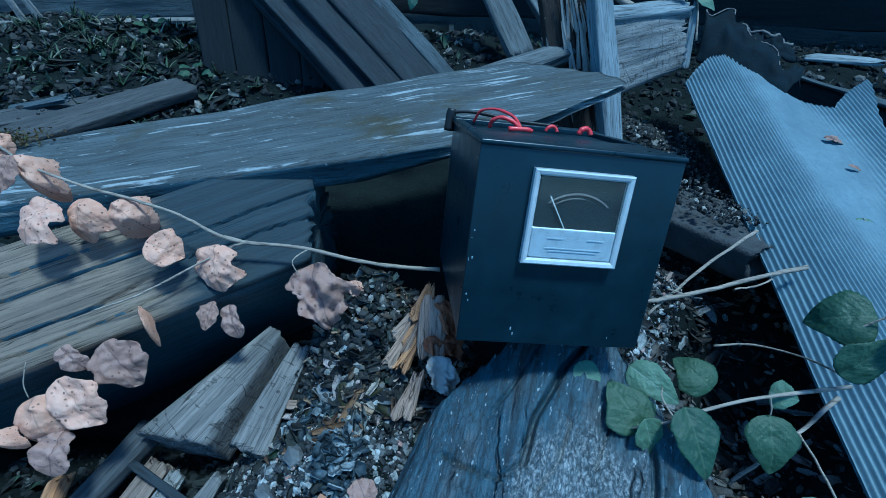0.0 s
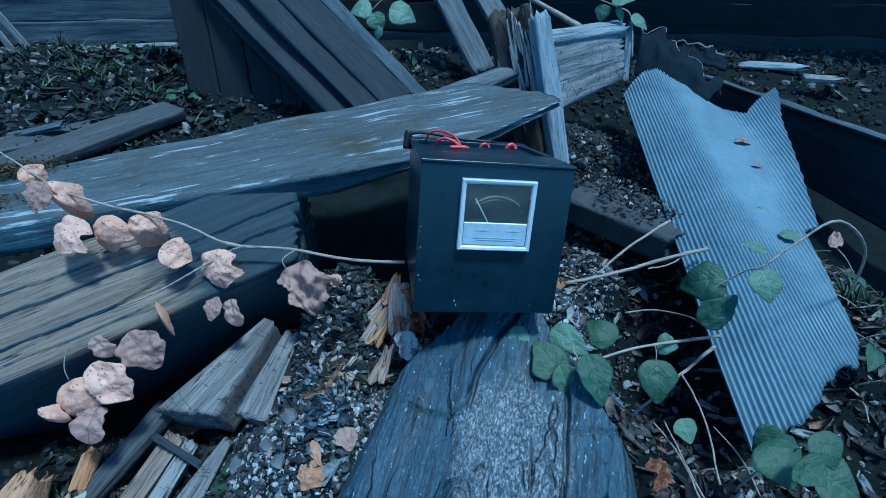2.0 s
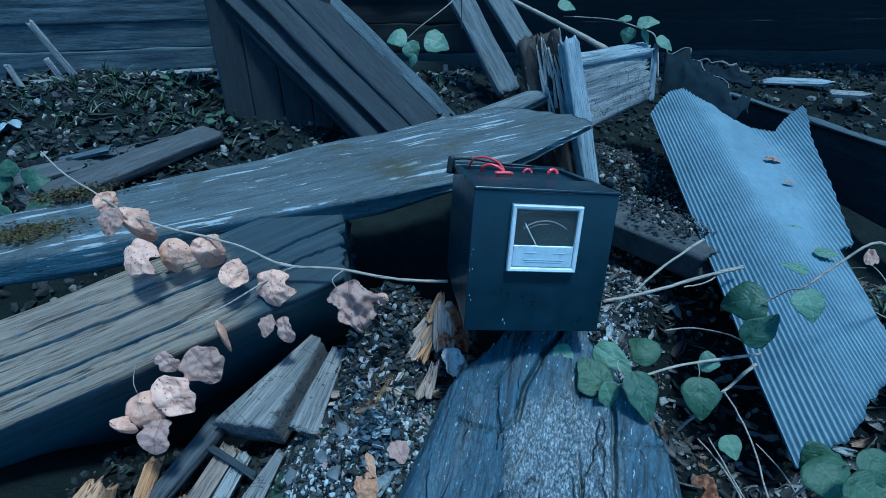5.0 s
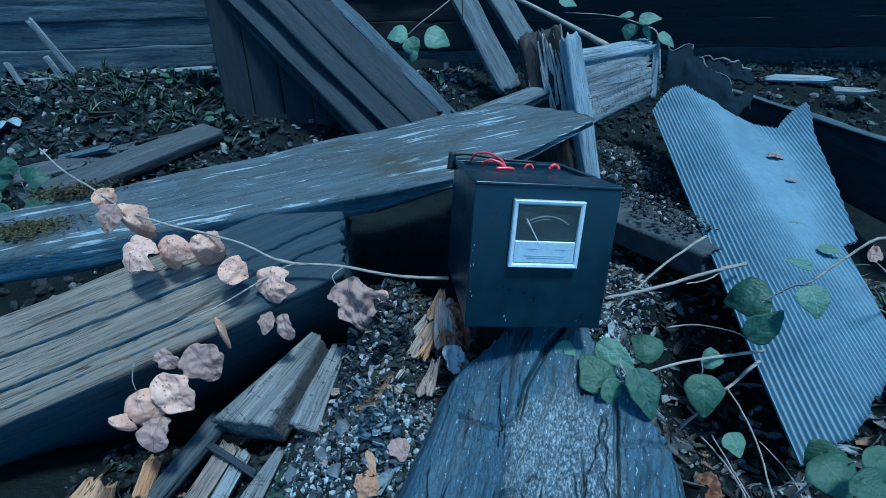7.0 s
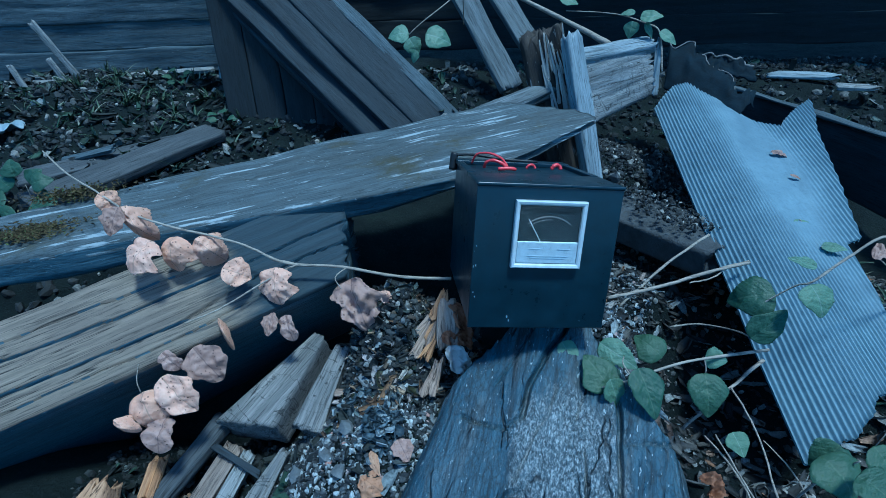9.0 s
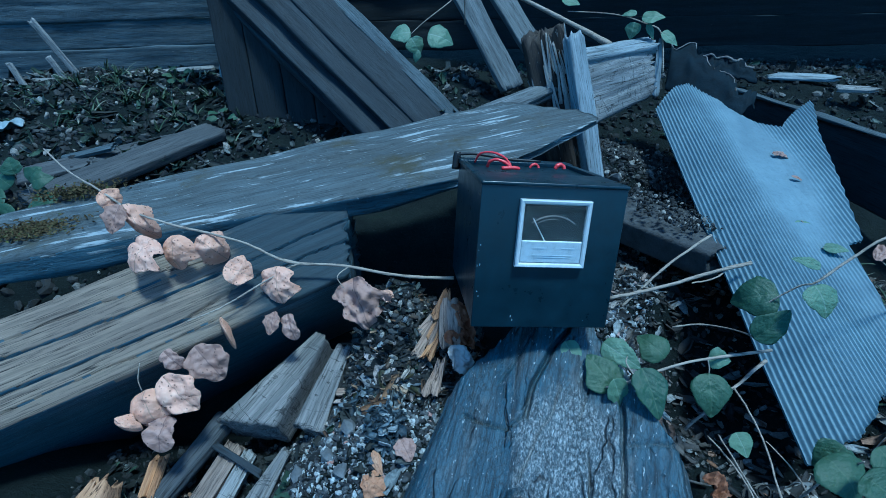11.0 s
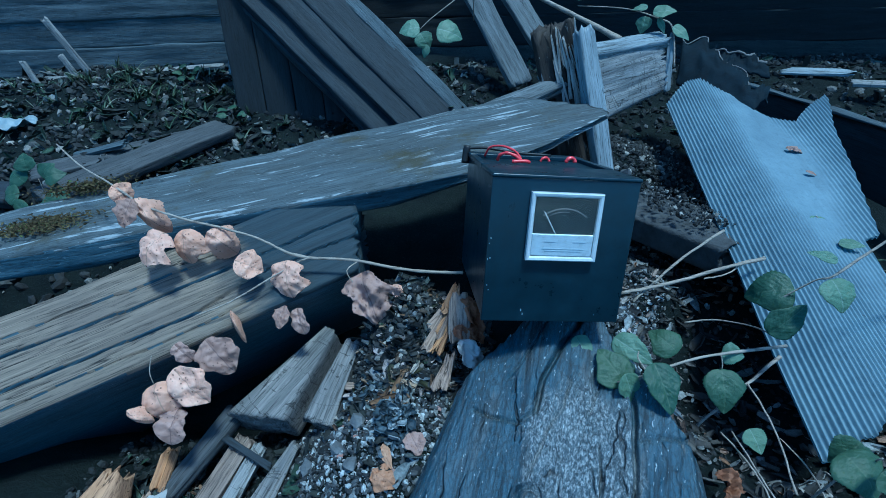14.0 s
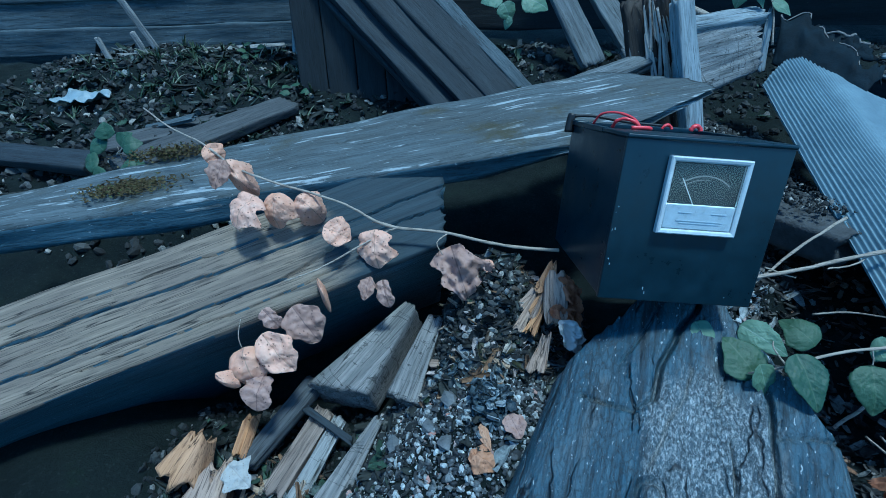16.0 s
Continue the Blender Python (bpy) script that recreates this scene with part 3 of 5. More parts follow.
# ---- ground ----
MOUNDS = [(0.0, 0.42, 0.13, 0.16, 0.10), (-0.05, 0.22, 0.10, 0.12, 0.055), (0.20, 0.385, 0.09, 0.11, 0.145), (0.31, 0.52, 0.08, 0.1, 0.10), (-0.32, 0.22, 0.13, 0.14, -0.045), (-0.11, 0.24, 0.08, 0.09, 0.028), (0.36, 0.90, 0.16, 0.16, 0.11),
          (0.07, 1.42, 0.25, 0.25, 0.08), (1.1, 1.35, 0.4, 0.35, 0.07), (-1.25, 1.6, 0.4, 0.3, 0.05), (0.36, 0.40, 0.09, 0.12, -0.07), (0.62, 0.45, 0.14, 0.2, 0.10), (0.33, 0.14, 0.1, 0.14, 0.05), (-0.5, 0.50, 0.4, 0.14, -0.2), (-0.08, 0.60, 0.14, 0.10, -0.16), (-0.055, 0.405, 0.05, 0.06, 0.03), (-0.08, 0.43, 0.08, 0.08, 0.11), (-0.35, 1.12, 0.26, 0.2, -0.08)]


def ground_z(x, y):
    s = max(0.0, min(1.0, (y - 0.3) / 1.4))
    z = 0.115 + 0.19 * s * s * (3 - 2 * s)
    for cx, cy, rx, ry, h in MOUNDS:
        z += h * math.exp(-((x - cx) / rx) ** 2 - ((y - cy) / ry) ** 2)
    return z + 0.012 * nz(x, y, 0.5, 9) + 0.006 * nz(x, y, 1.5, 27)


def ground_mesh():
    xs = np.concatenate([[-40, -12, -5, -2.8], np.linspace(-1.9, 1.9, 230), [2.8, 5, 12, 40]])
    ys = np.concatenate([[-40, -12, -4, -1.5], np.linspace(-0.7, 2.3, 180), [3.2, 5, 12, 40]])
    verts = [(x, y, ground_z(x, y)) for y in ys for x in xs]
    nx = len(xs)
    faces = [(j * nx + i, j * nx + i + 1, (j + 1) * nx + i + 1, (j + 1) * nx + i) for j in range(len(ys) - 1) for i in range(nx - 1)]
    return mesh_of("ground", verts, faces, SOIL)


whole("ground", ground_mesh(), Matrix.Identity(4), "dark damp soil under a heap of timber rubble", "ground", kind="structure")


def scatter(n, seed, x0, x1, y0, y1, lift=0.0, keep=None):
    rng = np.random.default_rng(seed)
    out = []
    for _ in range(n):
        x, y = rng.uniform(x0, x1), rng.uniform(y0, y1)
        if keep is None or keep(x, y):
            out.append((x, y, ground_z(x, y) + lift))
    return out


def sized(n, seed, lo, hi, power=2.5):
    rng = np.random.default_rng(seed)
    return lo + (hi - lo) * rng.uniform(0, 1, n) ** power


# ---- the large timbers ----
LOG_CUTS = carved(crack([(0.55, -0.004), (0.524, -0.001), (0.495, 0.014), (0.456, 0.025), (0.42, 0.031)], 0.0036, 0.012), crack([(0.53, -0.05), (0.506, -0.049), (0.471, -0.055), (0.429, -0.062), (0.403, -0.061), (0.33, -0.066)], 0.0032, 0.010),
                  crack([(0.410, 0.092), (0.406, 0.074), (0.404, 0.045), (0.42, 0.031)], 0.0018, 0.006), crack([(0.410, -0.060), (0.418, -0.085), (0.423, -0.120)], 0.0018, 0.005), crack([(0.53, 0.03), (0.47, 0.052), (0.45, 0.062)], 0.0018, 0.005),
                  crack([(0.46, 0.0), (0.43, 0.006), (0.405, 0.018), (0.36, 0.03)], 0.0016, 0.005), crack([(0.40, -0.030), (0.36, -0.035), (0.30, -0.04)], 0.0016, 0.005), crack([(0.5, -0.025), (0.46, -0.028), (0.43, -0.02)], 0.0016, 0.005), knot(0.337, 0.026, 0.011))
timber("front_log", WOOD_LOG, (0.018, -0.15, 0.087), (0.153, 0.352, 0.320), (-0.14, -0.38, 0.91), 0.41, 0.17,
       "charred silver-grey split log sloping up under the box", "log", w_end=0.25, shift=-0.002, far=lambda s: 0.17 * max(0.0, -s) + 0.17 * max(0.0, s - 0.15), r=0.055, groove=0.0008, wave=0.009, ragged=0.006, seed=1.3, step=0.003, around=340, carve=LOG_CUTS, top=0.75)
BEAM_CUTS = carved(crack([(0.0, 0.02), (0.507, 0.013), (0.629, 0.008), (0.95, 0.012)], 0.0019, 0.009), crack([(0.0, -0.02), (0.501, -0.027), (0.685, -0.032), (0.76, -0.014), (1.0, -0.02)], 0.0019, 0.009),
                   crack([(0.3, 0.04), (0.6, 0.034), (0.7, 0.03)], 0.0014, 0.005), crack([(0.45, -0.046), (0.679, -0.05), (0.8, -0.04)], 0.0014, 0.005))
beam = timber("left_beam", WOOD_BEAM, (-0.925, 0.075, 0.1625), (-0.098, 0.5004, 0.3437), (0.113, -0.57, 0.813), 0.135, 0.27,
       "thick square-sawn grey-yellow timber beam, its far end coloured dark as shade", "beam", r=0.008, groove=0.0006, wave=0.004, ragged=0.012, far=lambda s: 0.03 * (1 - s), seed=4.1, around=200, carve=BEAM_CUTS, top=0.55)
# Shade painted by colour on every beam face that does not look up.
beam.data.materials.append(WOOD_SIDE_SHADE)
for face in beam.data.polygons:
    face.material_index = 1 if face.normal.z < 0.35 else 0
plank = timber("upper_plank", WOOD_PLANK, (-0.86, 0.474, 0.291), (0.290, 0.708, 0.444), (-0.12, -0.076, 0.99), 0.135, 0.046,
       "wide weathered grey plank with white flecks and patches of moss", "plank", w_end=0.28, r=0.010, groove=0.0006, wave=0.007, ragged=0.014, seed=7.7, around=120,
       far=lambda s: 0.12 * max(0.0, 0.05 - s) + 0.12 * max(0.0, s + 0.3) + 0.16 * max(0.0, -0.3 - s), carve=carved(crack([(0.578, 0.012), (0.580, 0.012)], 0.006, 0.02)), top=0.5, thin=0.2)
# The plank's edges and underside carry the same painted shade.
plank.data.materials.append(WOOD_SIDE_SHADE)
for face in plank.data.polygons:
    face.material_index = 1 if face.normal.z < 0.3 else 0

# ---- the box ----
BOX_X = Vector((0.99246, 0.08387, -0.08935))
BOX_Z = Vector((0.06707, 0.23848, 0.96883))
BOX_Y = BOX_Z.cross(BOX_X)
BOX = Matrix.Translation((0.0365, 0.2735, 0.3375)) @ Matrix((BOX_X, BOX_Y, BOX_Z)).transposed().to_4x4()
BW, BD, BH = 0.137, 0.176, 0.145
case = new("meter_box", mesh_bm("meter_box", box_bm((0, 0.002, 0), (BW, BD, BH - 0.003), 0.002, 3), BOX_PAINT, True))
case.matrix_basis = BOX
WHERE["meter_box"] = BOX
tagged(case, "black metal instrument box with a panel meter, perched on the log", "meter box")


def on_box(name, bm, material, label="", parent=case, smooth=False, at=None):
    return part(name, mesh_bm(name, bm, material, smooth), parent, BOX if at is None else at, label)


on_box("front_panel", box_bm((-0.0012, -0.0015, -0.0005), (BW + 0.0012, 0.0035, BH - 0.001), 0.0012, 3), BOX_PAINT, smooth=True)
on_box("lid", box_bm((-0.002, -0.003, BH - 0.0035), (BW + 0.002, 0.062, BH + 0.0005), 0.0019, 4), BOX_PAINT, "folded lid with a bright front edge", smooth=True)
on_box("rear_rail", box_bm((-0.002, 0.150, BH - 0.0035), (BW + 0.002, BD + 0.002, BH + 0.002), 0.0012, 3), BOX_PAINT, smooth=True)
on_box("left_rail", box_bm((-0.002, 0.0625, BH - 0.0035), (0.006, 0.1495, BH + 0.001), 0.0008, 2), BOX_PAINT)
on_box("right_rail", box_bm((BW - 0.006, 0.0625, BH - 0.0035), (BW + 0.002, 0.1495, BH + 0.001), 0.0008, 2), BOX_PAINT)


def frame_bm(x0, x1, z0, z1, rim, y0, y1, slope=0.0):
    """A rectangular rim in the box's front plane, from depth y0 (front) to y1, its inner edge set back by slope."""
    bm = bmesh.new()
    rings = []
    for a, y in ((0.0008, y1), (0.0, y1 - 0.001), (0.0, y0 + 0.001), (0.001, y0), (rim - 0.0012, y0 + slope * 0.3), (rim, y0 + slope), (rim, y1)):
        rings.append([bm.verts.new(p) for p in ((x0 + a, y, z0 + a), (x1 - a, y, z0 + a), (x1 - a, y, z1 - a), (x0 + a, y, z1 - a))])
    for p, q in zip(rings, rings[1:]):
        for i in range(4):
            j = (i + 1) % 4
            bm.faces.new((p[i], p[j], q[j], q[i]))
    bmesh.ops.recalc_face_normals(bm, faces=bm.faces[:])
    return bm


rng = np.random.default_rng(33)
for k in range(9):
    x, z = (rng.uniform(-0.0005, 0.004), rng.uniform(0.03, 0.125)) if k < 6 else (rng.uniform(0.01, 0.12), rng.uniform(0.004, 0.012))
    w, h = rng.uniform(0.0005, 0.0011), rng.uniform(0.0006, 0.003)
    on_box("paint_chip", box_bm((x, -0.0019, z), (x + w, -0.0012, z + h), 0.0002, 1), CHIP, "pale chip in the paint")
MX0, MX1, MZ0, MZ1 = 0.0350, 0.1028, 0.0655, 0.1305
meter = part("panel_meter", mesh_bm("panel_meter", frame_bm(MX0, MX1, MZ0, MZ1, 0.0042, -0.0085, -0.0015, 0.0015), BEZEL), case, BOX, "square panel meter in a clear plastic housing")
on_box("dial", box_bm((MX0 + 0.0045, -0.004, MZ0 + 0.026), (MX1 - 0.0045, -0.002, MZ1 - 0.0045)), DIAL, "dark dial", meter)
on_box("lower_cover", box_bm((MX0 + 0.0046, -0.0065, MZ0 + 0.0046), (MX1 - 0.0046, -0.0035, MZ0 + 0.0258), 0.0008), METER_LOW, "frosted white lower cover", meter)
on_box("window", box_bm((MX0 + 0.0046, -0.0070, MZ0 + 0.0264), (MX1 - 0.0046, -0.0062, MZ1 - 0.0046)), PANE, "clear window", meter).visible_shadow = False
hub = (0.5 * (MX0 + MX1), MZ0 + 0.018)


def arc_bm(radius, a0, a1, width, y, steps=24):
    bm = bmesh.new()
    prev = None
    for i in range(steps + 1):
        a = radians(a0 + (a1 - a0) * i / steps)
        row = [bm.verts.new((hub[0] + r * math.sin(a), yy, hub[1] + r * math.cos(a))) for r, yy in ((radius, y), (radius + width, y), (radius + width, y + 0.0004), (radius, y + 0.0004))]
        if prev:
            for k in range(4):
                l = (k + 1) % 4
                bm.faces.new((prev[k], prev[l], row[l], row[k]))
        prev = row
    return bm


on_box("scale_arc", arc_bm(0.0315, -40, 40, 0.0011, -0.0046), INK, "", meter)
on_box("scale_arc", arc_bm(0.0287, -40, 6, 0.0005, -0.0046), INK, "", meter)
nb = bmesh.new()
na = radians(-26)
tip_x, tip_z = hub[0] + 0.033 * math.sin(na) - 0.006, hub[1] + 0.033 * math.cos(na)
for dx, yy in ((-0.00035, -0.0058), (0.00035, -0.0058), (0.00035, -0.0053), (-0.00035, -0.0053)):
    nb.verts.new((hub[0] - 0.006 + dx, yy, hub[1] + 0.006))
    nb.verts.new((tip_x + dx, yy, tip_z))
nv = nb.verts[:]
for i in range(4):
    j = (i + 1) % 4
    nb.faces.new((nv[2 * i], nv[2 * j], nv[2 * j + 1], nv[2 * i + 1]))
on_box("needle", nb, NEEDLE, "white needle", meter)
# faint small print on the lower cover
for x0, x1, z in ((0.016, 0.027, 0.0185), (0.044, 0.056, 0.0185), (0.015, 0.055, 0.0115), (0.018, 0.052, 0.0095)):
    on_box("print_bar", box_bm((MX0 + x0, -0.0069, MZ0 + z), (MX0 + x1, -0.0064, MZ0 + z + 0.0007)), FAINT, "", meter)


def local(p):
    return BOX @ Vector(p)


def ring_mesh(name, centre, radius, thick, material, arc=(0, 360), axis="y", height=0.004):
    pts = []
    for i in range(17):
        a = radians(arc[0] + (arc[1] - arc[0]) * i / 16)
        pts.append((centre[0] + radius * math.cos(a), centre[1] + 0.15 * radius * math.sin(2 * a), centre[2] + radius * math.sin(a) + height))
    return tube_mesh(name, pts, thick, thick, material, 8, 2)


part("wire", tube_mesh("wire", [(0.016, 0.150, BH), (0.020, 0.140, BH + 0.011), (0.032, 0.128, BH + 0.014), (0.044, 0.112, BH + 0.010), (0.049, 0.100, BH + 0.002)], 0.0013, 0.0013, RED, 8, 5), case, BOX, "red insulated wire loop")
part("wire", tube_mesh("wire", [(0.024, 0.110, BH), (0.025, 0.104, BH + 0.006), (0.032, 0.100, BH + 0.009), (0.042, 0.097, BH + 0.006), (0.047, 0.095, BH + 0.001)], 0.0018, 0.0018, RED, 8, 5), case, BOX, "red insulated wire loop")
part("wire", tube_mesh("wire", [(0.036, 0.090, BH + 0.001), (0.050, 0.089, BH + 0.002), (0.056, 0.090, BH + 0.001)], 0.002, 0.002, RED, 8, 4), case, BOX, "red insulated wire end")
part("terminal", ring_mesh("terminal", (0.075, 0.098, BH - 0.003), 0.005, 0.0015, RED, (10, 170)), case, BOX, "red terminal loop")
part("terminal", ring_mesh("terminal", (0.104, 0.097, BH - 0.002), 0.005, 0.0022, RED, (0, 180)), case, BOX, "red terminal loop")
part("rear_knob", tube_mesh("rear_knob", [(-0.004, 0.172, BH - 0.012), (-0.004, 0.172, BH), (-0.003, 0.172, BH + 0.009)], 0.0055, 0.0045, BLACK, 12, 3), case, BOX, "black rubber knob")
part("black_lead", tube_mesh("black_lead", [(-0.003, 0.171, BH + 0.006), (0.02, 0.166, BH + 0.008), (0.06, 0.160, BH + 0.004), (0.10, 0.158, BH + 0.003)], 0.0018, 0.0018, BLACK, 7, 4), case, BOX, "black lead along the rear edge")

# ---- corrugated sheet ----
SA, SD = Vector((0.985, -0.143, 0.1)).normalized(), Vector((-0.117, -0.966, -0.231)).normalized()
SN = SA.cross(-SD).normalized()


def piece(v, stops):
    """A value on a broken line."""
    for (a, p), (b, q) in zip(stops, stops[1:]):
        if v <= b:
            return p + (q - p) * max(0.0, (v - a) / (b - a))
    return stops[-1][1]


def corrugated():
    pitch, width = 0.0056, 0.283
    nu, nvv = 320, 90
    verts, faces = [], []

    def rise(w):
        return piece(w, [(0, 0.0), (0.03, 0.019), (0.065, 0.027), (0.11, 0.018), (0.17, 0.001), (0.21, 0.006), (0.25, 0.016), (0.285, 0.018)])

    def smooth_rise(w):
        return sum(rise(w + o) for o in (-0.016, -0.008, 0, 0.008, 0.016)) / 5
    for i in range(nu + 1):
        w = width * i / nu
        s0 = piece(w, [(0, 0.008), (0.045, -0.042), (0.095, -0.055), (0.115, -0.03), (0.135, 0.03), (0.178, 0.096), (0.21, 0.12), (0.24, 0.085), (0.283, 0.045)])
        s1 = piece(w, [(0, 0.775), (0.02, 0.768), (0.054, 0.749), (0.09, 0.712), (0.112, 0.69), (0.145, 0.672), (0.165, 0.64), (0.172, 0.56), (0.176, 0.53), (0.18, 0.45), (0.203, 0.44), (0.225, 0.325), (0.254, 0.163), (0.283, 0.06)])
        s0 += 0.004 * nz(w * 60, 1.3, 0) + 0.002 * nz(w * 200, 4.3, 0)
        s1 += 0.006 * nz(w * 60, 7.3, 0) + 0.003 * nz(w * 220, 2.3, 0)
        s1 = max(s1, s0 + 0.002)
        for j in range(nvv + 1):
            s = s0 + (s1 - s0) * j / nvv
            dust = math.exp(-((w - 0.140) / 0.045) ** 2) / (1 + math.exp((s - 0.47) / 0.04)) + 0.9 * math.exp(-((w - 0.165) / 0.05) ** 2 - ((s - 0.25) / 0.13) ** 2) + 0.5 * math.exp(-((w - 0.17) / 0.03) ** 2 - ((s - 0.56) / 0.06) ** 2)
            amp = 0.0019 * max(0.03, 1 - dust)
            h = smooth_rise(w) + amp * math.cos(6.2832 * w / pitch) + 0.003 * nz(w * 12, s * 7, 5) + 0.0006 * nz(w * 90, s * 60, 2)
            h += 0.016 * (s - 0.35) ** 2
            verts.append((w, s, h))
    nn = nvv + 1
    m = len(verts)
    verts += [(a, b, c - 0.0035) for a, b, c in verts]
    for i in range(nu):
        for j in range(nvv):
            q = (i * nn + j, (i + 1) * nn + j, (i + 1) * nn + j + 1, i * nn + j + 1)
            faces += [q[::-1], tuple(m + k for k in q)]
    rim = [i * nn for i in range(nu + 1)] + [nu * nn + j for j in range(1, nn)] + [i * nn + nvv for i in range(nu - 1, -1, -1)] + [j for j in range(nvv - 1, 0, -1)]
    for a, b in zip(rim, rim[1:] + rim[:1]):
        faces.append((b, a, m + a, m + b))
    # the local frame is (across, along, up)
    return mesh_of("corrugated_sheet", verts, faces, SHEET)


SHEET_POSE = Matrix.Translation((0.472, 0.966, 0.373)) @ Matrix((SA, SD, SN)).transposed().to_4x4()
whole("corrugated_sheet", corrugated(), SHEET_POSE, "broken finely ribbed grey fibre sheet with dust in its hollow", "roofing sheet")


# ---- felt, slab and boards behind the sheet ----
def felt_mesh(name, material, rows, cols, at, thick):
    verts, faces = [], []
    for i in range(rows + 1):
        for j in range(cols + 1):
            verts.append(at(i / rows, j / cols))
    n = len(verts)
    verts += [v - Vector((0, 0, thick)) for v in verts]
    for i in range(rows):
        for j in range(cols):
            a = i * (cols + 1) + j
            q = (a, a + 1, a + cols + 2, a + cols + 1)
            faces += [q, tuple(n + k for k in q[::-1])]
    rim = list(range(cols + 1)) + [i * (cols + 1) + cols for i in range(1, rows + 1)] + [rows * (cols + 1) + j for j in range(cols - 1, -1, -1)] + [i * (cols + 1) for i in range(rows - 1, 0, -1)]
    for a, b in zip(rim, rim[1:] + rim[:1]):
        faces.append((b, a, n + a, n + b))
    return mesh_of(name, verts, faces, material)


def felt_at(u, v):
    """u along the strip away from the post, v from its low front edge to its torn upper edge."""
    a = Vector((0.515, 1.03, 0.405)).lerp(Vector((0.61, 0.875, 0.37)), u)
    b = Vector((0.548, 1.12, 0.485)).lerp(Vector((0.655, 0.905, 0.385)), u) + Vector((0.022, 0.015, 0.026)) * math.sin(u * 3.1) * (1 - 0.5 * u)
    b += Vector((0.020, 0.020, 0.018)) * nz(u * 8, 3, 3) + Vector((0.010, 0.010, 0.012)) * nz(u * 33, 5, 3)
    p = a.lerp(b, v)
    p.z += 0.02 * math.sin(v * 3.14) + 0.006 * nz(u * 5, v * 5, 2)
    return p


felt = whole("roofing_felt", felt_mesh("roofing_felt", FELT, 40, 16, felt_at, 0.004), Matrix.Identity(4), "torn curled strip of dark tarred roofing felt", "roofing felt")
part("torn_edge", tube_mesh("torn_edge", [felt_at(i / 14, 1.0) + Vector((0, 0, 0.001)) for i in range(15)], 0.0015, 0.001, FELT_EDGE, 6, 3, 0.002), felt, None, "frayed pale edge")


def felt_far(u, v):
    p = Vector((0.72, 1.33, 0.43)).lerp(Vector((0.85, 1.265, 0.405)), u) + Vector((0.0, -0.035, -0.03)) * (1 - v)
    p.z += 0.008 * math.sin(u * 3.1) * v + 0.016 * nz(u * 7, v * 3, 8) + 0.007 * nz(u * 26, v * 5, 9)
    p.y += 0.02 * v * nz(u * 11, 2, 4)
    return p


far_felt = whole("roofing_felt", felt_mesh("roofing_felt", FELT, 24, 8, felt_far, 0.005), Matrix.Identity(4), "humped scrap of dark roofing felt in the dirt", "roofing felt")
part("torn_edge", tube_mesh("torn_edge", [felt_far(i / 9, 1.0) for i in range(10)], 0.002, 0.004, FELT_EDGE, 6, 3, 0.003), far_felt, None, "frayed pale edge")

timber("edge_board", WOOD_DARK, (0.80, 1.50, 0.345), (0.90, 0.45, 0.355), (0.0, 0, 1), 0.03, 0.14, "long dark board standing on edge with a pale worn top", "board", r=0.005, seed=3.3, around=36, step=0.02)
timber("edge_strip", WOOD_WALL, (0.788, 1.48, 0.354), (0.885, 0.47, 0.364), (0.0, 0, 1), 0.026, 0.008, "pale weathered strip lying along a dark board", "strip of wood", r=0.003, seed=3.9, around=28, step=0.02)
timber("broken_slab", CONCRETE, (0.325, 0.71, 0.268), (0.45, 0.53, 0.282), (-0.1, -0.1, 1), 0.10, 0.05, "broken dirty grey slab lying among gravel", "slab", r=0.006, seed=8.3, groove=0.001, around=44, ragged=0.02)

# ---- post, strip and rotten beam ----
timber("rotten_post", WOOD_POST, (0.283, 0.850, 0.24), (0.194, 0.888, 0.545), (-0.25, -0.95, 0.1), 0.085, 0.06, "rotten dark brown post with a frayed top", "post", r=0.006, groove=0.006, wave=0.006, ragged=0.04, seed=2.2, around=64, step=0.006)
POST = axes((0.283, 0.850, 0.24), Vector((0.194, 0.888, 0.545)) - Vector((0.283, 0.850, 0.24)), (-0.25, -0.95, 0.1))
post = bpy.data.objects["rotten_post"]
rng = np.random.default_rng(90)
for k in range(22):
    x0, ln = rng.uniform(0.10, 0.24), rng.uniform(0.05, 0.11)
    yy = -0.036 + 0.046 * rng.uniform(0, 1) ** 1.3
    me = timber_mesh("peel", WOOD_PEEL, min(ln, 0.318 - x0), rng.uniform(0.005, 0.012), 0.003, seed=k * 1.3, r=0.001, groove=0.001, wave=0.003, ragged=0.02, around=20, step=0.006, w_end=0.003)
    part("peel", me, post, POST @ pose(x0, yy, 0.004, 0, rng.uniform(-2, 1), rng.uniform(-6, 6)), "bleached peeling sliver")
timber("pale_strip", WOOD_PALE, (0.316, 0.755, 0.25), (0.250, 0.852, 0.548), (0.35, -0.88, 0.3), 0.038, 0.03, "bleached pale upright strip of wood", "strip of wood", r=0.006, groove=0.002, ragged=0.02, seed=5.2, around=40)
timber("rotten_beam", WOOD_STUB, (0.245, 0.895, 0.402), (0.505, 1.055, 0.44), (0.4, -0.85, 0.25), 0.15, 0.10, "broken bleached beam with a rotten hollow end", "beam", w_end=0.105, r=0.012, groove=0.0022, wave=0.012, ragged=0.045, seed=6.4, around=80, step=0.006)
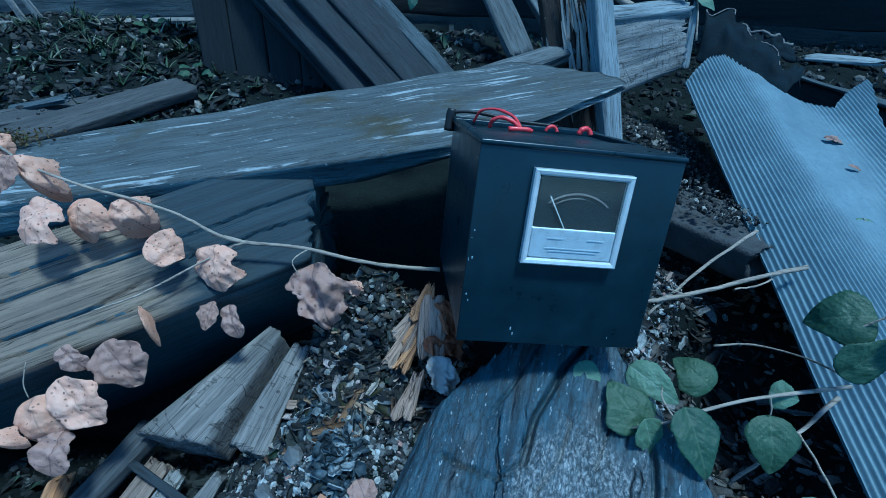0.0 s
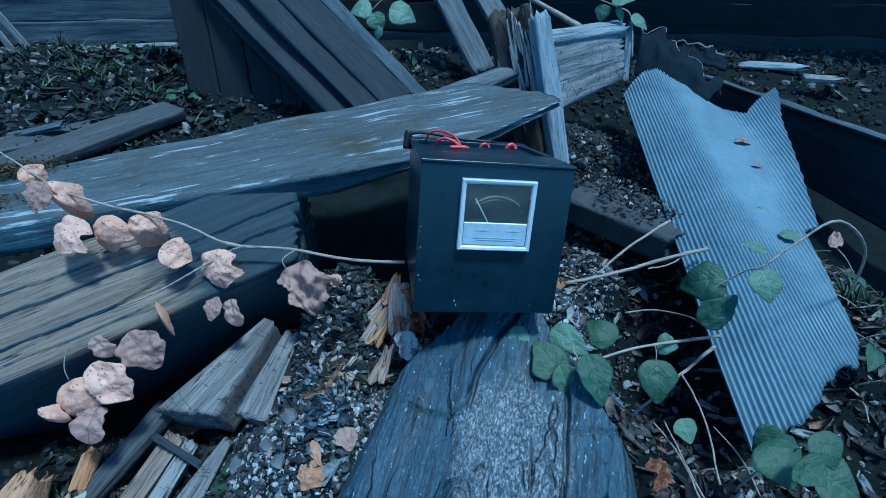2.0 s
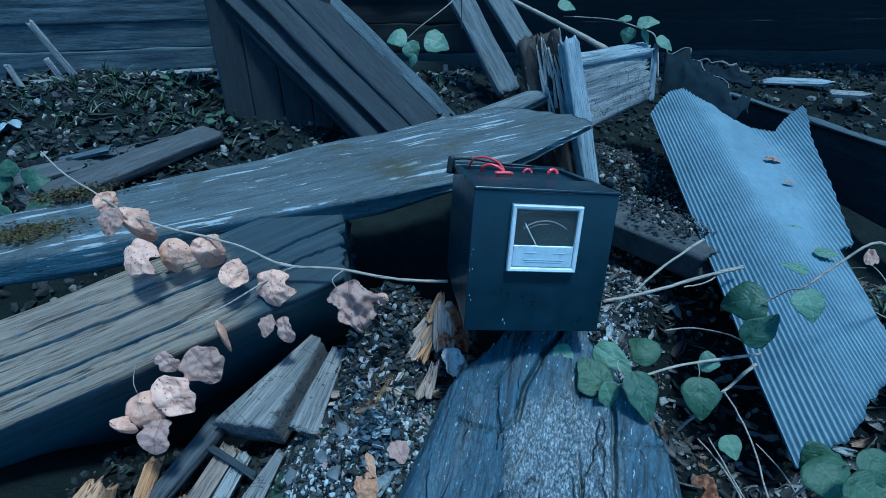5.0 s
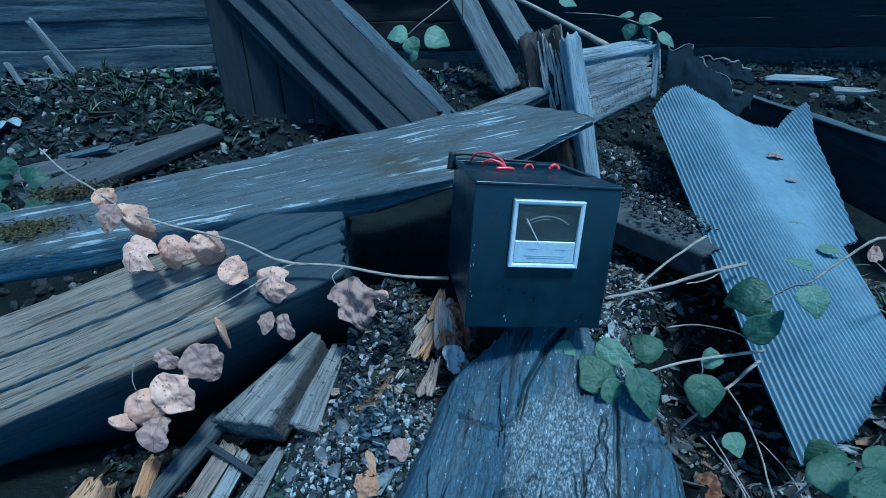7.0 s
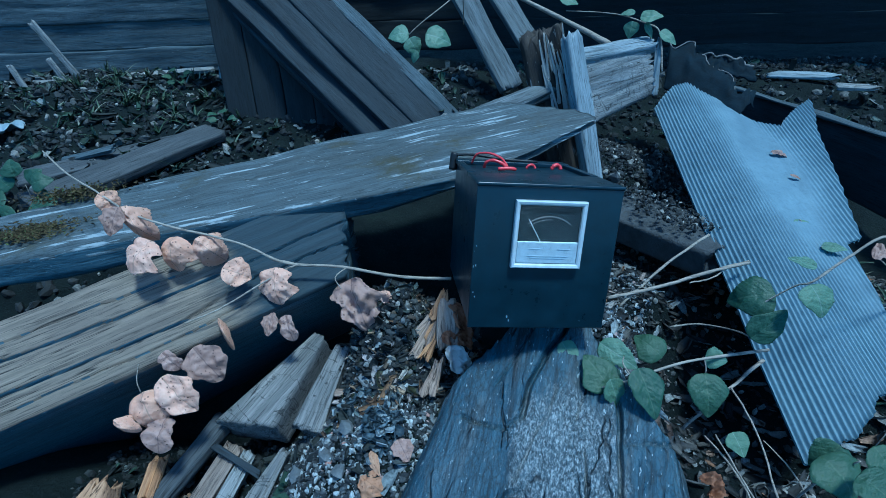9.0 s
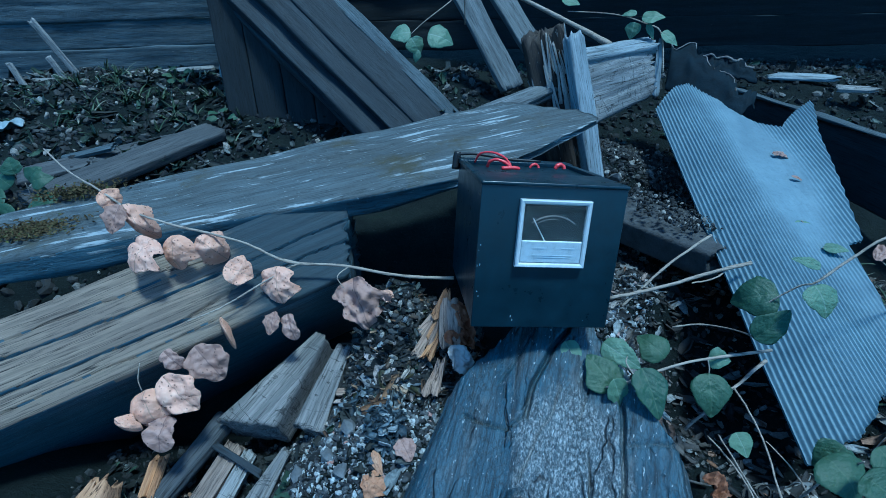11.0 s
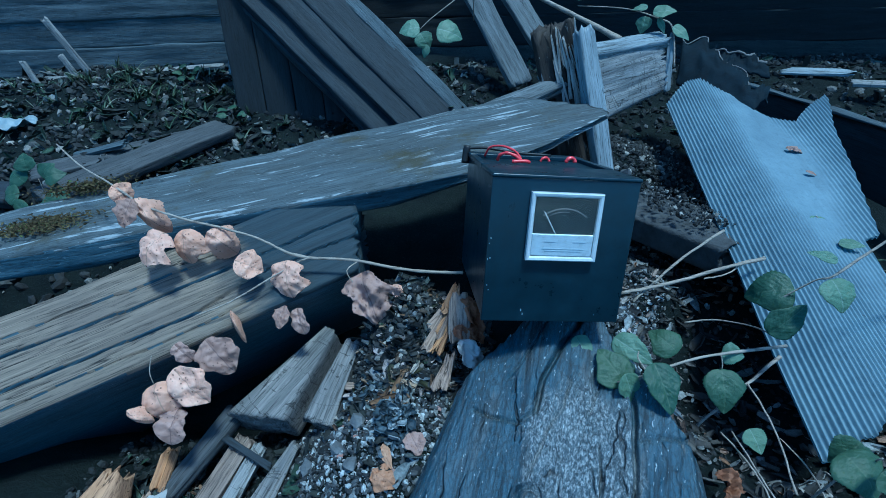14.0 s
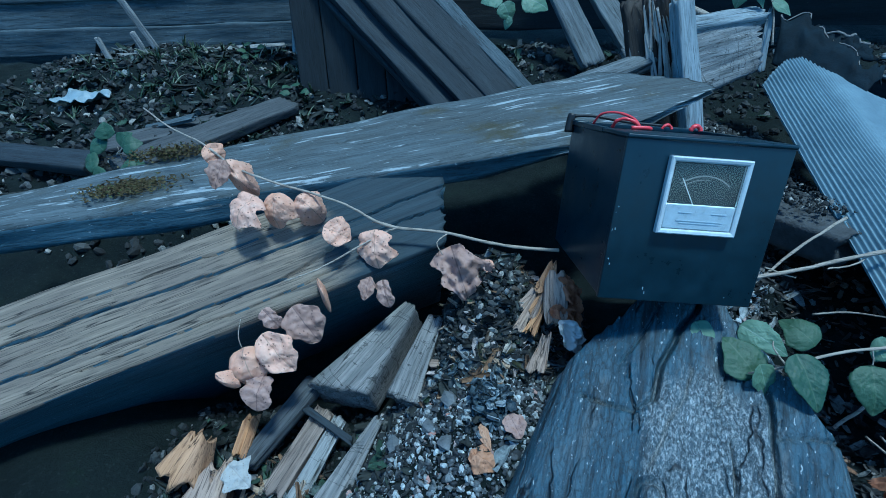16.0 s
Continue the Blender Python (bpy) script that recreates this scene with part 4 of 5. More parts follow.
timber("loose_slat", WOOD_PALE, (0.262, 0.945, 0.492), (0.492, 1.075, 0.505), (0.0, -0.3, 0.95), 0.05, 0.03, "bleached split slat lying on a rotten beam", "slat", r=0.008, groove=0.004, wave=0.004, ragged=0.03, seed=9.4, around=44)
timber("splinter", WOOD_PALE, (0.500, 1.03, 0.385), (0.497, 1.065, 0.515), (0.2, -0.95, 0.1), 0.018, 0.006, "pale curled upright splinter of bark", "splinter", r=0.002, groove=0.001, seed=3.1, around=24, far=lambda s: 0.03 * abs(s))
timber("grey_slat", WOOD_LEAN, (0.06, 0.79, 0.412), (0.24, 0.90, 0.452), (0, -0.3, 1), 0.045, 0.03, "grey split timber leading to the post", "timber", r=0.01, groove=0.003, seed=8.8, around=40)

# ---- leaning boards ----
LEAN_UP = Vector((-0.31, 0.16, 0.27)).normalized()
LEAN_IN = Vector((0.3, -0.75, 0.6))
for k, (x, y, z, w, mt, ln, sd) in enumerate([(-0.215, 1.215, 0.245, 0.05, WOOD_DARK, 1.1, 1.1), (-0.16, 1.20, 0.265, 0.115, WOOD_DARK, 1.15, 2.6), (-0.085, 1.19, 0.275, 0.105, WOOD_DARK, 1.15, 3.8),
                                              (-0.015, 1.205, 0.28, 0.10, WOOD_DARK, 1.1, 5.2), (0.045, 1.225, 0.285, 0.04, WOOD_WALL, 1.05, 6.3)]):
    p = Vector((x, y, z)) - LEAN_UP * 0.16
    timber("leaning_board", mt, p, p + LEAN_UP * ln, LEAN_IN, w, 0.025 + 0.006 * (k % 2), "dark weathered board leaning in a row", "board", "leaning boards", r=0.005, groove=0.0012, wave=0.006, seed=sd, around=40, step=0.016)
panel = thing("dark_panel", (-0.475, 1.315, 0.2), "panel of upright boards behind the leaning boards, coloured dark as shade", "panel")
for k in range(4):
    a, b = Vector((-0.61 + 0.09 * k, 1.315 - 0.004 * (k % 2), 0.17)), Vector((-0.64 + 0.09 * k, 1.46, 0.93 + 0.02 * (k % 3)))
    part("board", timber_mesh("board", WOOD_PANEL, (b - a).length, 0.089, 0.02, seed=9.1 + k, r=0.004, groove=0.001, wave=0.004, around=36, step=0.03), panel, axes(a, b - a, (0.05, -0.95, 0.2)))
timber("leaning_board", WOOD_LEAN, (0.20, 1.27, 0.36), (0.02, 1.42, 0.66), (0.3, -0.8, 0.5), 0.07, 0.02, "grey weathered board leaning behind the post", "board", "leaning boards", r=0.004, seed=7.1, around=36, step=0.016)
timber("leaning_board", WOOD_LEAN, (0.32, 1.35, 0.38), (0.12, 1.52, 0.66), (0.3, -0.8, 0.5), 0.07, 0.02, "dark weathered board leaning behind the post", "board", "leaning boards", r=0.004, seed=7.9, around=36, step=0.016)

# ---- back walls ----
wall = thing("wall_back", (-1.2, 1.72, 0.3), "grey weathered wall of horizontal boards", "wall", kind="structure")
for k in range(17):
    a, b = Vector((-2.6, 1.50 + 0.004 * k, 0.37 + 0.088 * k)), Vector((-0.55, 1.80 + 0.004 * k, 0.385 + 0.088 * k))
    me = timber_mesh("board", WOOD_WALL, (b - a).length, 0.092, 0.022, seed=k * 1.7, r=0.004, groove=0.002, wave=0.006, around=36, step=0.03)
    part("board", me, wall, axes(a + Vector((0, 0.006 * (k % 2), 0)), b - a, (0.15, -1, 0.05)))
# Deep shade on this wall comes mostly from its board colour.
bank = thing("wall_right", (0.9, 2.3, 0.3), "rough timber wall, its boards coloured near black as deep shade", "wall", kind="structure")
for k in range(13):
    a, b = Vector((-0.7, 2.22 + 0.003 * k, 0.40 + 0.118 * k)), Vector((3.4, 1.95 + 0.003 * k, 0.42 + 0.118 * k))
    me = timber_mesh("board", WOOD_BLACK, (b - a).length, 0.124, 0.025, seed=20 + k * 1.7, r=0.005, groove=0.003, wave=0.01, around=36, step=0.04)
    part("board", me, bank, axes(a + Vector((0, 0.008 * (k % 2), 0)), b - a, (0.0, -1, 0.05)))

# Unseen board, added above the right back wall to keep light off it.
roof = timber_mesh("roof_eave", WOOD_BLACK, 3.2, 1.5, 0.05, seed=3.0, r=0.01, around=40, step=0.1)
whole("roof_eave", roof, axes((0.3, 2.1, 1.98), (1, 0, 0), (0, -0.12, 1)), "unseen dark board added over the back wall to shade it", "roof", kind="structure")

# ---- boards and battens on the far ground ----
timber("batten", WOOD_STUB, (-1.42, 1.56, 0.345), (-0.86, 1.74, 0.352), (0, -0.5, 0.9), 0.022, 0.014, "thin grey batten along the foot of the wall", "batten", r=0.003, seed=1.9, around=28, step=0.02)
timber("batten", WOOD_STUB, (-1.285, 1.60, 0.35), (-1.37, 1.60, 0.53), (0, -1, 0.1), 0.024, 0.012, "grey batten leaning against the wall", "batten", r=0.003, seed=2.9, around=28)
timber("batten", WOOD_STUB, (-1.31, 1.57, 0.34), (-1.345, 1.575, 0.42), (0, -1, 0.1), 0.02, 0.01, "short grey batten leaning against the wall", "batten", r=0.003, seed=3.7, around=28)
timber("batten", WOOD_STUB, (-1.40, 1.50, 0.33), (-1.44, 1.52, 0.41), (0, -1, 0.1), 0.02, 0.01, "short grey batten leaning against the wall", "batten", r=0.003, seed=4.3, around=28)
timber("batten", WOOD_PALE, (-0.715, 1.47, 0.36), (-0.705, 1.49, 0.45), (0, -1, 0.1), 0.02, 0.012, "short pale batten standing beside the dark panel", "batten", r=0.003, seed=5.7, around=28)
timber("ground_board", WOOD_BROWN, (-0.885, 0.80, 0.240), (-0.652, 1.225, 0.275), (0.1, -0.2, 1), 0.085, 0.03, "dark brown board lying on the rubble", "board", "ground boards", r=0.006, seed=2.4, around=44, step=0.012)
timber("ground_board", WOOD_BROWN, (-1.06, 0.98, 0.225), (-0.74, 1.20, 0.255), (0.1, -0.2, 1), 0.07, 0.025, "dark brown board lying on the rubble", "board", "ground boards", r=0.006, seed=3.4, around=44, step=0.012)
timber("ground_board", WOOD_WALL, (-1.02, 1.08, 0.235), (-0.86, 1.08, 0.27), (0.0, -0.3, 1), 0.03, 0.015, "pale grey split board lying on the rubble", "board", "ground boards", r=0.004, seed=4.9, around=32)
timber("ground_board", WOOD_WALL, (-1.35, 1.25, 0.24), (-1.12, 1.42, 0.29), (0.0, -0.4, 1), 0.09, 0.02, "grey broken board lying on the rubble", "board", "ground boards", r=0.004, seed=5.9, around=36)
timber("ground_board", WOOD_DARK, (-1.15, 1.28, 0.26), (-0.98, 1.42, 0.29), (0.0, -0.4, 1), 0.10, 0.02, "dark broken board lying on the rubble", "board", "ground boards", r=0.004, seed=6.9, around=36)
timber("ground_board", WOOD_DARK, (-1.55, 0.92, 0.245), (-0.98, 0.84, 0.235), (0.0, -0.5, 1), 0.06, 0.03, "dark beam lying across the rubble", "board", "ground boards", r=0.006, seed=8.9, around=36, step=0.014)
timber("ground_board", WOOD_PALE, (0.98, 1.40, 0.362), (1.16, 1.33, 0.366), (0.0, -0.3, 1), 0.04, 0.012, "pale flat scrap of wood on dark dirt", "scrap of wood", "ground scraps", r=0.003, seed=9.9, around=32, far=lambda s: 0.04 * abs(s), near=lambda s: 0.04 * max(0, s))
timber("ground_board", WOOD_STUB, (1.06, 1.22, 0.362), (1.16, 1.19, 0.362), (0.0, -0.3, 1), 0.03, 0.01, "pale flat scrap of wood on dark dirt", "scrap of wood", "ground scraps", r=0.003, seed=10.9, around=32, far=lambda s: 0.03 * abs(s))

# ---- split blocks in the foreground ----
timber("split_block", WOOD_SPLIT, (-0.256, 0.288, 0.152), (-0.168, 0.418, 0.203), (-0.15, -0.35, 0.9), 0.074, 0.06, "split silver-grey wood block with long cracks", "wood block", w_end=0.022, near=lambda s: 0.017 * (1 - s), r=0.005, groove=0.0005, wave=0.003, ragged=0.005, seed=1.6, around=64, step=0.005)
timber("split_board", WOOD_SPLIT, (-0.160, 0.286, 0.163), (-0.130, 0.397, 0.203), (0.05, -0.35, 0.9), 0.040, 0.02, "narrow pale grey board sunk in the gravel", "board", w_end=0.022, r=0.004, groove=0.002, ragged=0.008, seed=2.7, around=44, step=0.005)
timber("split_board", WOOD_SPLIT, (-0.235, 0.17, 0.098), (-0.186, 0.277, 0.142), (0.3, -0.35, 0.9), 0.04, 0.02, "narrow pale grey board sunk in the gravel", "board", w_end=0.012, r=0.004, groove=0.002, ragged=0.006, seed=3.8, around=44, step=0.005)
timber("split_stick", WOOD_STICK, (-0.303, 0.20, 0.088), (-0.262, 0.298, 0.125), (0.0, -0.35, 0.9), 0.03, 0.022, "split brown and grey stick in the rubble", "stick of wood", r=0.004, groove=0.003, seed=4.8, around=40, step=0.005)
timber("split_stick", WOOD_STUB, (-0.275, 0.19, 0.085), (-0.24, 0.292, 0.120), (0.2, -0.35, 0.9), 0.022, 0.022, "split grey stick in the rubble", "stick of wood", r=0.004, groove=0.003, seed=5.8, around=36, step=0.005)
timber("split_stick", WOOD_BROWN, (-0.345, 0.23, 0.10), (-0.285, 0.33, 0.14), (0.0, -0.35, 0.9), 0.026, 0.022, "brown wet stick in the rubble", "stick of wood", r=0.006, groove=0.002, seed=6.8, around=36, step=0.006)
timber("split_stick", WOOD_DARK, (-0.285, 0.288, 0.135), (-0.215, 0.258, 0.115), (0.0, -0.3, 0.9), 0.012, 0.008, "thin dark splinter in the rubble", "splinter", r=0.002, groove=0.001, seed=7.6, around=24, step=0.006)
timber("rotten_chunk", WOOD_ROT, (-0.418, 0.192, 0.104), (-0.402, 0.246, 0.134), (0.0, -0.4, 0.9), 0.044, 0.022, "crumbling orange chunk of rotten wood", "wood chunk", w_end=0.026, r=0.009, groove=0.0024, wave=0.022, ragged=0.035, seed=1.7, around=44, step=0.004)
timber("rotten_chunk", WOOD_ROT_PALE, (-0.374, 0.168, 0.086), (-0.366, 0.224, 0.116), (0.0, -0.4, 0.9), 0.042, 0.022, "crumbling tan chunk of rotten wood", "wood chunk", w_end=0.03, r=0.009, groove=0.0024, wave=0.022, ragged=0.035, seed=2.8, around=44, step=0.004)
timber("rotten_chunk", WOOD_ROT, (-0.352, 0.232, 0.104), (-0.348, 0.280, 0.130), (0.3, -0.4, 0.9), 0.02, 0.014, "crumbling orange chunk of rotten wood", "wood chunk", r=0.005, groove=0.004, wave=0.006, ragged=0.016, seed=3.6, around=40, step=0.004)
for k, (a, b, w, we, mt) in enumerate([((0.001, 0.365, 0.264), (0.012, 0.394, 0.298), 0.030, 0.010, WOOD_ROT), ((-0.029, 0.335, 0.234), (-0.003, 0.374, 0.264), 0.016, 0.010, WOOD_ROT_PALE),
                                       ((-0.018, 0.330, 0.236), (0.003, 0.368, 0.258), 0.018, 0.012, WOOD_ROT), ((-0.027, 0.362, 0.248), (-0.004, 0.380, 0.262), 0.012, 0.014, WOOD_ROT_PALE),
                                       ((0.013, 0.335, 0.246), (0.012, 0.384, 0.290), 0.026, 0.016, WOOD_ROT_PALE), ((-0.009, 0.288, 0.222), (0.005, 0.330, 0.243), 0.022, 0.014, WOOD_ROT_PALE),
                                       ((-0.012, 0.345, 0.242), (0.006, 0.374, 0.272), 0.010, 0.006, WOOD_ROT_PALE), ((-0.024, 0.350, 0.238), (0.000, 0.372, 0.262), 0.008, 0.006, WOOD_ROT)]):
    timber("rotten_splinter", mt, a, b, (0.5 * math.sin(k * 2.4), -0.6, 0.8), w, 0.007, "rotten splinter of tan-brown wood beside the box", "splinter", "rotten splinters", r=0.002, groove=0.0016, wave=0.016, ragged=0.018, seed=11.5 + k, around=36, step=0.003, w_end=we)
timber("wood_chip", WOOD_ROT_PALE, (-0.133, 0.330, 0.181), (-0.119, 0.328, 0.184), (0.1, -0.5, 0.9), 0.010, 0.007, "small bright split chip lying on the gravel", "wood chip", r=0.001, groove=0.001, wave=0.002, ragged=0.004, seed=21.0, around=28, step=0.002)

# ---- dry twig with its leaves ----
DEAD = [leaf_mesh("dry_leaf_blade", LEAF_DEAD, 1.1 + k * 2.3, 0.35 + 0.3 * k, 0.26 - 0.2 * k, 0.11, 0.012, lobes=0.55) for k in range(3)]
GREY = [leaf_mesh("withered_leaf_blade", LEAF_GREY, 9.1 + k * 2.3, 0.3 + 0.35 * k, 0.34, 0.12, 0.012, lobes=0.6) for k in range(2)]
CURLED = leaf_mesh("curled_leaf_blade", LEAF_DEAD, 4.4, 1.5, -0.35, 0.12, 0.025, lobes=0.3)
BROWN = leaf_mesh("brown_leaf_blade", LEAF_TAN, 6.6, 0.8, 0.3, 0.22, 0.03, lobes=0.4)
CRUMPLED = leaf_mesh("crumpled_leaf_blade", LEAF_GREY, 5.4, 0.5, 0.35, 0.26, 0.018, lobes=0.8)
twig = thing("dry_twig", (0.015, 0.412, 0.300), "bare pale twig with dry pinkish-brown leaves hanging from it", "twig")
part("stem", tube_mesh("stem", [(-0.605, 0.596, 0.418), (-0.505, 0.506, 0.417), (-0.413, 0.434, 0.419), (-0.376, 0.425, 0.394), (-0.323, 0.416, 0.378), (-0.284, 0.416, 0.367), (-0.238, 0.414, 0.352),
                                (-0.204, 0.410, 0.334), (-0.176, 0.413, 0.323), (-0.122, 0.415, 0.318), (-0.063, 0.410, 0.308), (-0.020, 0.411, 0.302), (0.020, 0.412, 0.300)], 0.0011, 0.0022, BARK, 7, 5, 0.0006), twig)
part("side_stem", tube_mesh("side_stem", [(-0.176, 0.413, 0.323), (-0.191, 0.405, 0.321), (-0.224, 0.387, 0.308), (-0.265, 0.359, 0.294), (-0.301, 0.343, 0.286)], 0.0014, 0.0008, BARK, 6, 5, 0.0006), twig)
part("side_stem", tube_mesh("side_stem", [(-0.113, 0.417, 0.317), (-0.127, 0.399, 0.313), (-0.119, 0.391, 0.300)], 0.0008, 0.0006, BARK, 6, 4), twig)
part("side_stem", tube_mesh("side_stem", [(-0.176, 0.413, 0.323), (-0.195, 0.412, 0.330), (-0.208, 0.411, 0.331)], 0.0014, 0.0008, BARK, 6, 4), twig)
part("side_stem", tube_mesh("side_stem", [(-0.385, 0.425, 0.404), (-0.392, 0.418, 0.396), (-0.398, 0.410, 0.390)], 0.0012, 0.0008, BARK, 6, 4), twig)
part("side_stem", tube_mesh("side_stem", [(-0.340, 0.300, 0.262), (-0.342, 0.290, 0.246), (-0.338, 0.284, 0.234)], 0.0006, 0.0005, BARK, 5, 4), twig)
for base, tip, width, me in [
    ((-0.406, 0.426, 0.420), (-0.388, 0.426, 0.399), 0.028, DEAD[0]), ((-0.385, 0.423, 0.404), (-0.393, 0.398, 0.378), 0.030, GREY[0]),
    ((-0.379, 0.415, 0.407), (-0.351, 0.407, 0.360), 0.03, CURLED), ((-0.340, 0.395, 0.374), (-0.360, 0.361, 0.354), 0.047, DEAD[1]),
    ((-0.318, 0.404, 0.374), (-0.321, 0.377, 0.342), 0.043, DEAD[2]), ((-0.294, 0.404, 0.368), (-0.263, 0.400, 0.339), 0.043, CURLED),
    ((-0.260, 0.387, 0.337), (-0.228, 0.388, 0.321), 0.037, DEAD[0]), ((-0.204, 0.401, 0.328), (-0.199, 0.372, 0.290), 0.044, DEAD[1]),
    ((-0.196, 0.384, 0.265), (-0.185, 0.362, 0.239), 0.027, GREY[1]), ((-0.211, 0.385, 0.269), (-0.215, 0.361, 0.250), 0.021, GREY[0]),
    ((-0.321, 0.316, 0.265), (-0.301, 0.308, 0.246), 0.026, GREY[1]), ((-0.292, 0.330, 0.260), (-0.259, 0.311, 0.223), 0.047, GREY[0]),
    ((-0.317, 0.294, 0.247), (-0.279, 0.276, 0.208), 0.043, DEAD[0]), ((-0.340, 0.285, 0.234), (-0.321, 0.258, 0.202), 0.051, DEAD[2]),
    ((-0.317, 0.277, 0.201), (-0.319, 0.243, 0.183), 0.049, GREY[1]), ((-0.360, 0.256, 0.220), (-0.337, 0.250, 0.202), 0.016, CURLED),
    ((-0.265, 0.353, 0.286), (-0.247, 0.331, 0.253), 0.009, CURLED), ((-0.072, 0.397, 0.291), (-0.056, 0.387, 0.280), 0.016, DEAD[0])]:
    set_leaf(twig, me, base, tip, width, (random.uniform(-0.25, 0.25), -0.6, 0.75))
set_leaf(twig, CRUMPLED, (-0.111, 0.401, 0.310), (-0.086, 0.361, 0.256), 0.056, (0, -0.7, 0.7), "large crumpled brown leaf")
RUST = leaf_mesh("rusty_leaf_blade", LEAF_RUST, 8.6, 1.3, 0.4, 0.5, 0.05, lobes=0.8)
for b, d, w in [((0.021, 0.376, 0.290), (0.024, -0.032, -0.040), 0.026), ((0.016, 0.350, 0.268), (0.010, -0.022, -0.022), 0.020), ((0.026, 0.352, 0.262), (0.020, -0.012, -0.018), 0.020)]:
    d = Vector(d)
    whole("crumpled_leaf", RUST, axes(b, d, (0.2, -0.7, 0.6)) @ Matrix.Diagonal((d.length, w, w, 1)), "crumpled rust-brown dead leaf on rotten wood", "leaf", "rusty leaves")
fallen = whole("fallen_leaf", leaf_mesh("fallen_leaf", LEAF_WHITE, 3.3, 0.5, 0.4, 0.3, 0.03, lobes=0.5), axes((0.017, 0.322, 0.268), (0.021, -0.023, -0.024), (0.3, -0.6, 0.7)) @ Matrix.Diagonal((0.040, 0.026, 0.034, 1)), "bleached white dry leaf on rotten wood", "leaf")
for b, t2, w, me in [((-0.074, 0.200, 0.204), (-0.051, 0.185, 0.202), 0.026, BROWN), ((-0.066, 0.222, 0.214), (-0.055, 0.200, 0.206), 0.010, BROWN), ((-0.039, 0.234, 0.217), (-0.026, 0.213, 0.211), 0.022, GREY[0]), ((-0.070, 0.285, 0.205), (-0.040, 0.280, 0.212), 0.016, BROWN),
                     ((0.262, 0.178, 0.241), (0.253, 0.155, 0.233), 0.022, RUST), ((-0.352, 0.217, 0.116), (-0.322, 0.200, 0.104), 0.034, None),
                     ((0.604, 0.735, 0.352), (0.628, 0.722, 0.346), 0.012, CRUMPLED), ((0.600, 0.665, 0.334), (0.613, 0.655, 0.330), 0.007, GREY[0])]:
    mesh = me or leaf_mesh("fallen_leaf", LEAF_CHIP, 6.3, 0.3, 0.3, 0.1, 0.02, lobes=0.9)
    d = Vector(t2) - Vector(b)
    whole("fallen_leaf", mesh, axes(b, d, (0.1, -0.4, 0.9)) @ Matrix.Diagonal((d.length, w, w, 1)), "dry fallen leaf lying on the rubble", "leaf", "fallen leaves")

# ---- green sprigs ----
GREEN = [leaf_mesh("green_leaf_blade", LEAF_GREEN, 2.1 + k * 1.9, 0.25 + 0.15 * k, 0.18, 0.03, 0.025, "round") for k in range(3)]
PALE = [leaf_mesh("pale_leaf_blade", LEAF_PALE, 7.1 + k * 1.9, 0.2 + 0.15 * k, 0.15, 0.03, 0.03, "round") for k in range(2)]
sprig = thing("green_sprig", (0.350, 0.282, 0.295), "low sprig of round green leaves across the log", "sprig")
part("stem", tube_mesh("stem", [(0.171, 0.246, 0.280), (0.197, 0.245, 0.291), (0.208, 0.249, 0.293), (0.249, 0.257, 0.302), (0.288, 0.266, 0.301), (0.352, 0.282, 0.295)], 0.0008, 0.0018, BARK, 7, 5), sprig)
part("side_stem", tube_mesh("side_stem", [(0.200, 0.246, 0.291), (0.192, 0.258, 0.300), (0.196, 0.268, 0.300)], 0.0008, 0.0006, BARK, 6, 4), sprig)
part("side_stem", tube_mesh("side_stem", [(0.274, 0.262, 0.302), (0.276, 0.258, 0.294), (0.276, 0.256, 0.289)], 0.0007, 0.0006, BARK, 6, 4), sprig)
for base, tip, width, me in [((0.139, 0.296, 0.296), (0.153, 0.273, 0.277), 0.027, PALE[0]), ((0.180, 0.246, 0.276), (0.159, 0.276, 0.297), 0.047, GREEN[0]), ((0.178, 0.292, 0.298), (0.210, 0.262, 0.290), 0.034, PALE[1]),
                             ((0.240, 0.275, 0.292), (0.218, 0.299, 0.304), 0.039, GREEN[2]), ((0.176, 0.243, 0.294), (0.187, 0.232, 0.264), 0.028, PALE[0]), ((0.201, 0.244, 0.309), (0.211, 0.206, 0.281), 0.039, GREEN[0]),
                             ((0.282, 0.273, 0.295), (0.299, 0.263, 0.298), 0.027, PALE[1]), ((0.276, 0.256, 0.289), (0.274, 0.224, 0.260), 0.044, GREEN[1])]:
    set_leaf(sprig, me, base, tip, width * 0.88, (random.uniform(-0.2, 0.2), -0.75, 0.6))
over = thing("green_sprig", (0.417, 0.285, 0.429), "green sprig hanging over the ribbed sheet", "sprig")
part("stem", tube_mesh("stem", [(0.322, 0.279, 0.358), (0.339, 0.271, 0.385), (0.348, 0.265, 0.394), (0.375, 0.272, 0.414), (0.417, 0.285, 0.429), (0.52, 0.34, 0.36), (0.60, 0.40, 0.25)], 0.0008, 0.0016, BARK, 6, 5), over)
for base, tip, width, me in [((0.332, 0.280, 0.370), (0.297, 0.295, 0.352), 0.043, GREEN[2]), ((0.310, 0.260, 0.330), (0.337, 0.263, 0.362), 0.029, GREEN[0]), ((0.347, 0.264, 0.392), (0.355, 0.242, 0.372), 0.037, PALE[1]), ((0.361, 0.281, 0.400), (0.338, 0.290, 0.405), 0.012, PALE[0])]:
    set_leaf(over, me, base, tip, width, (0.1, -0.6, 0.75))
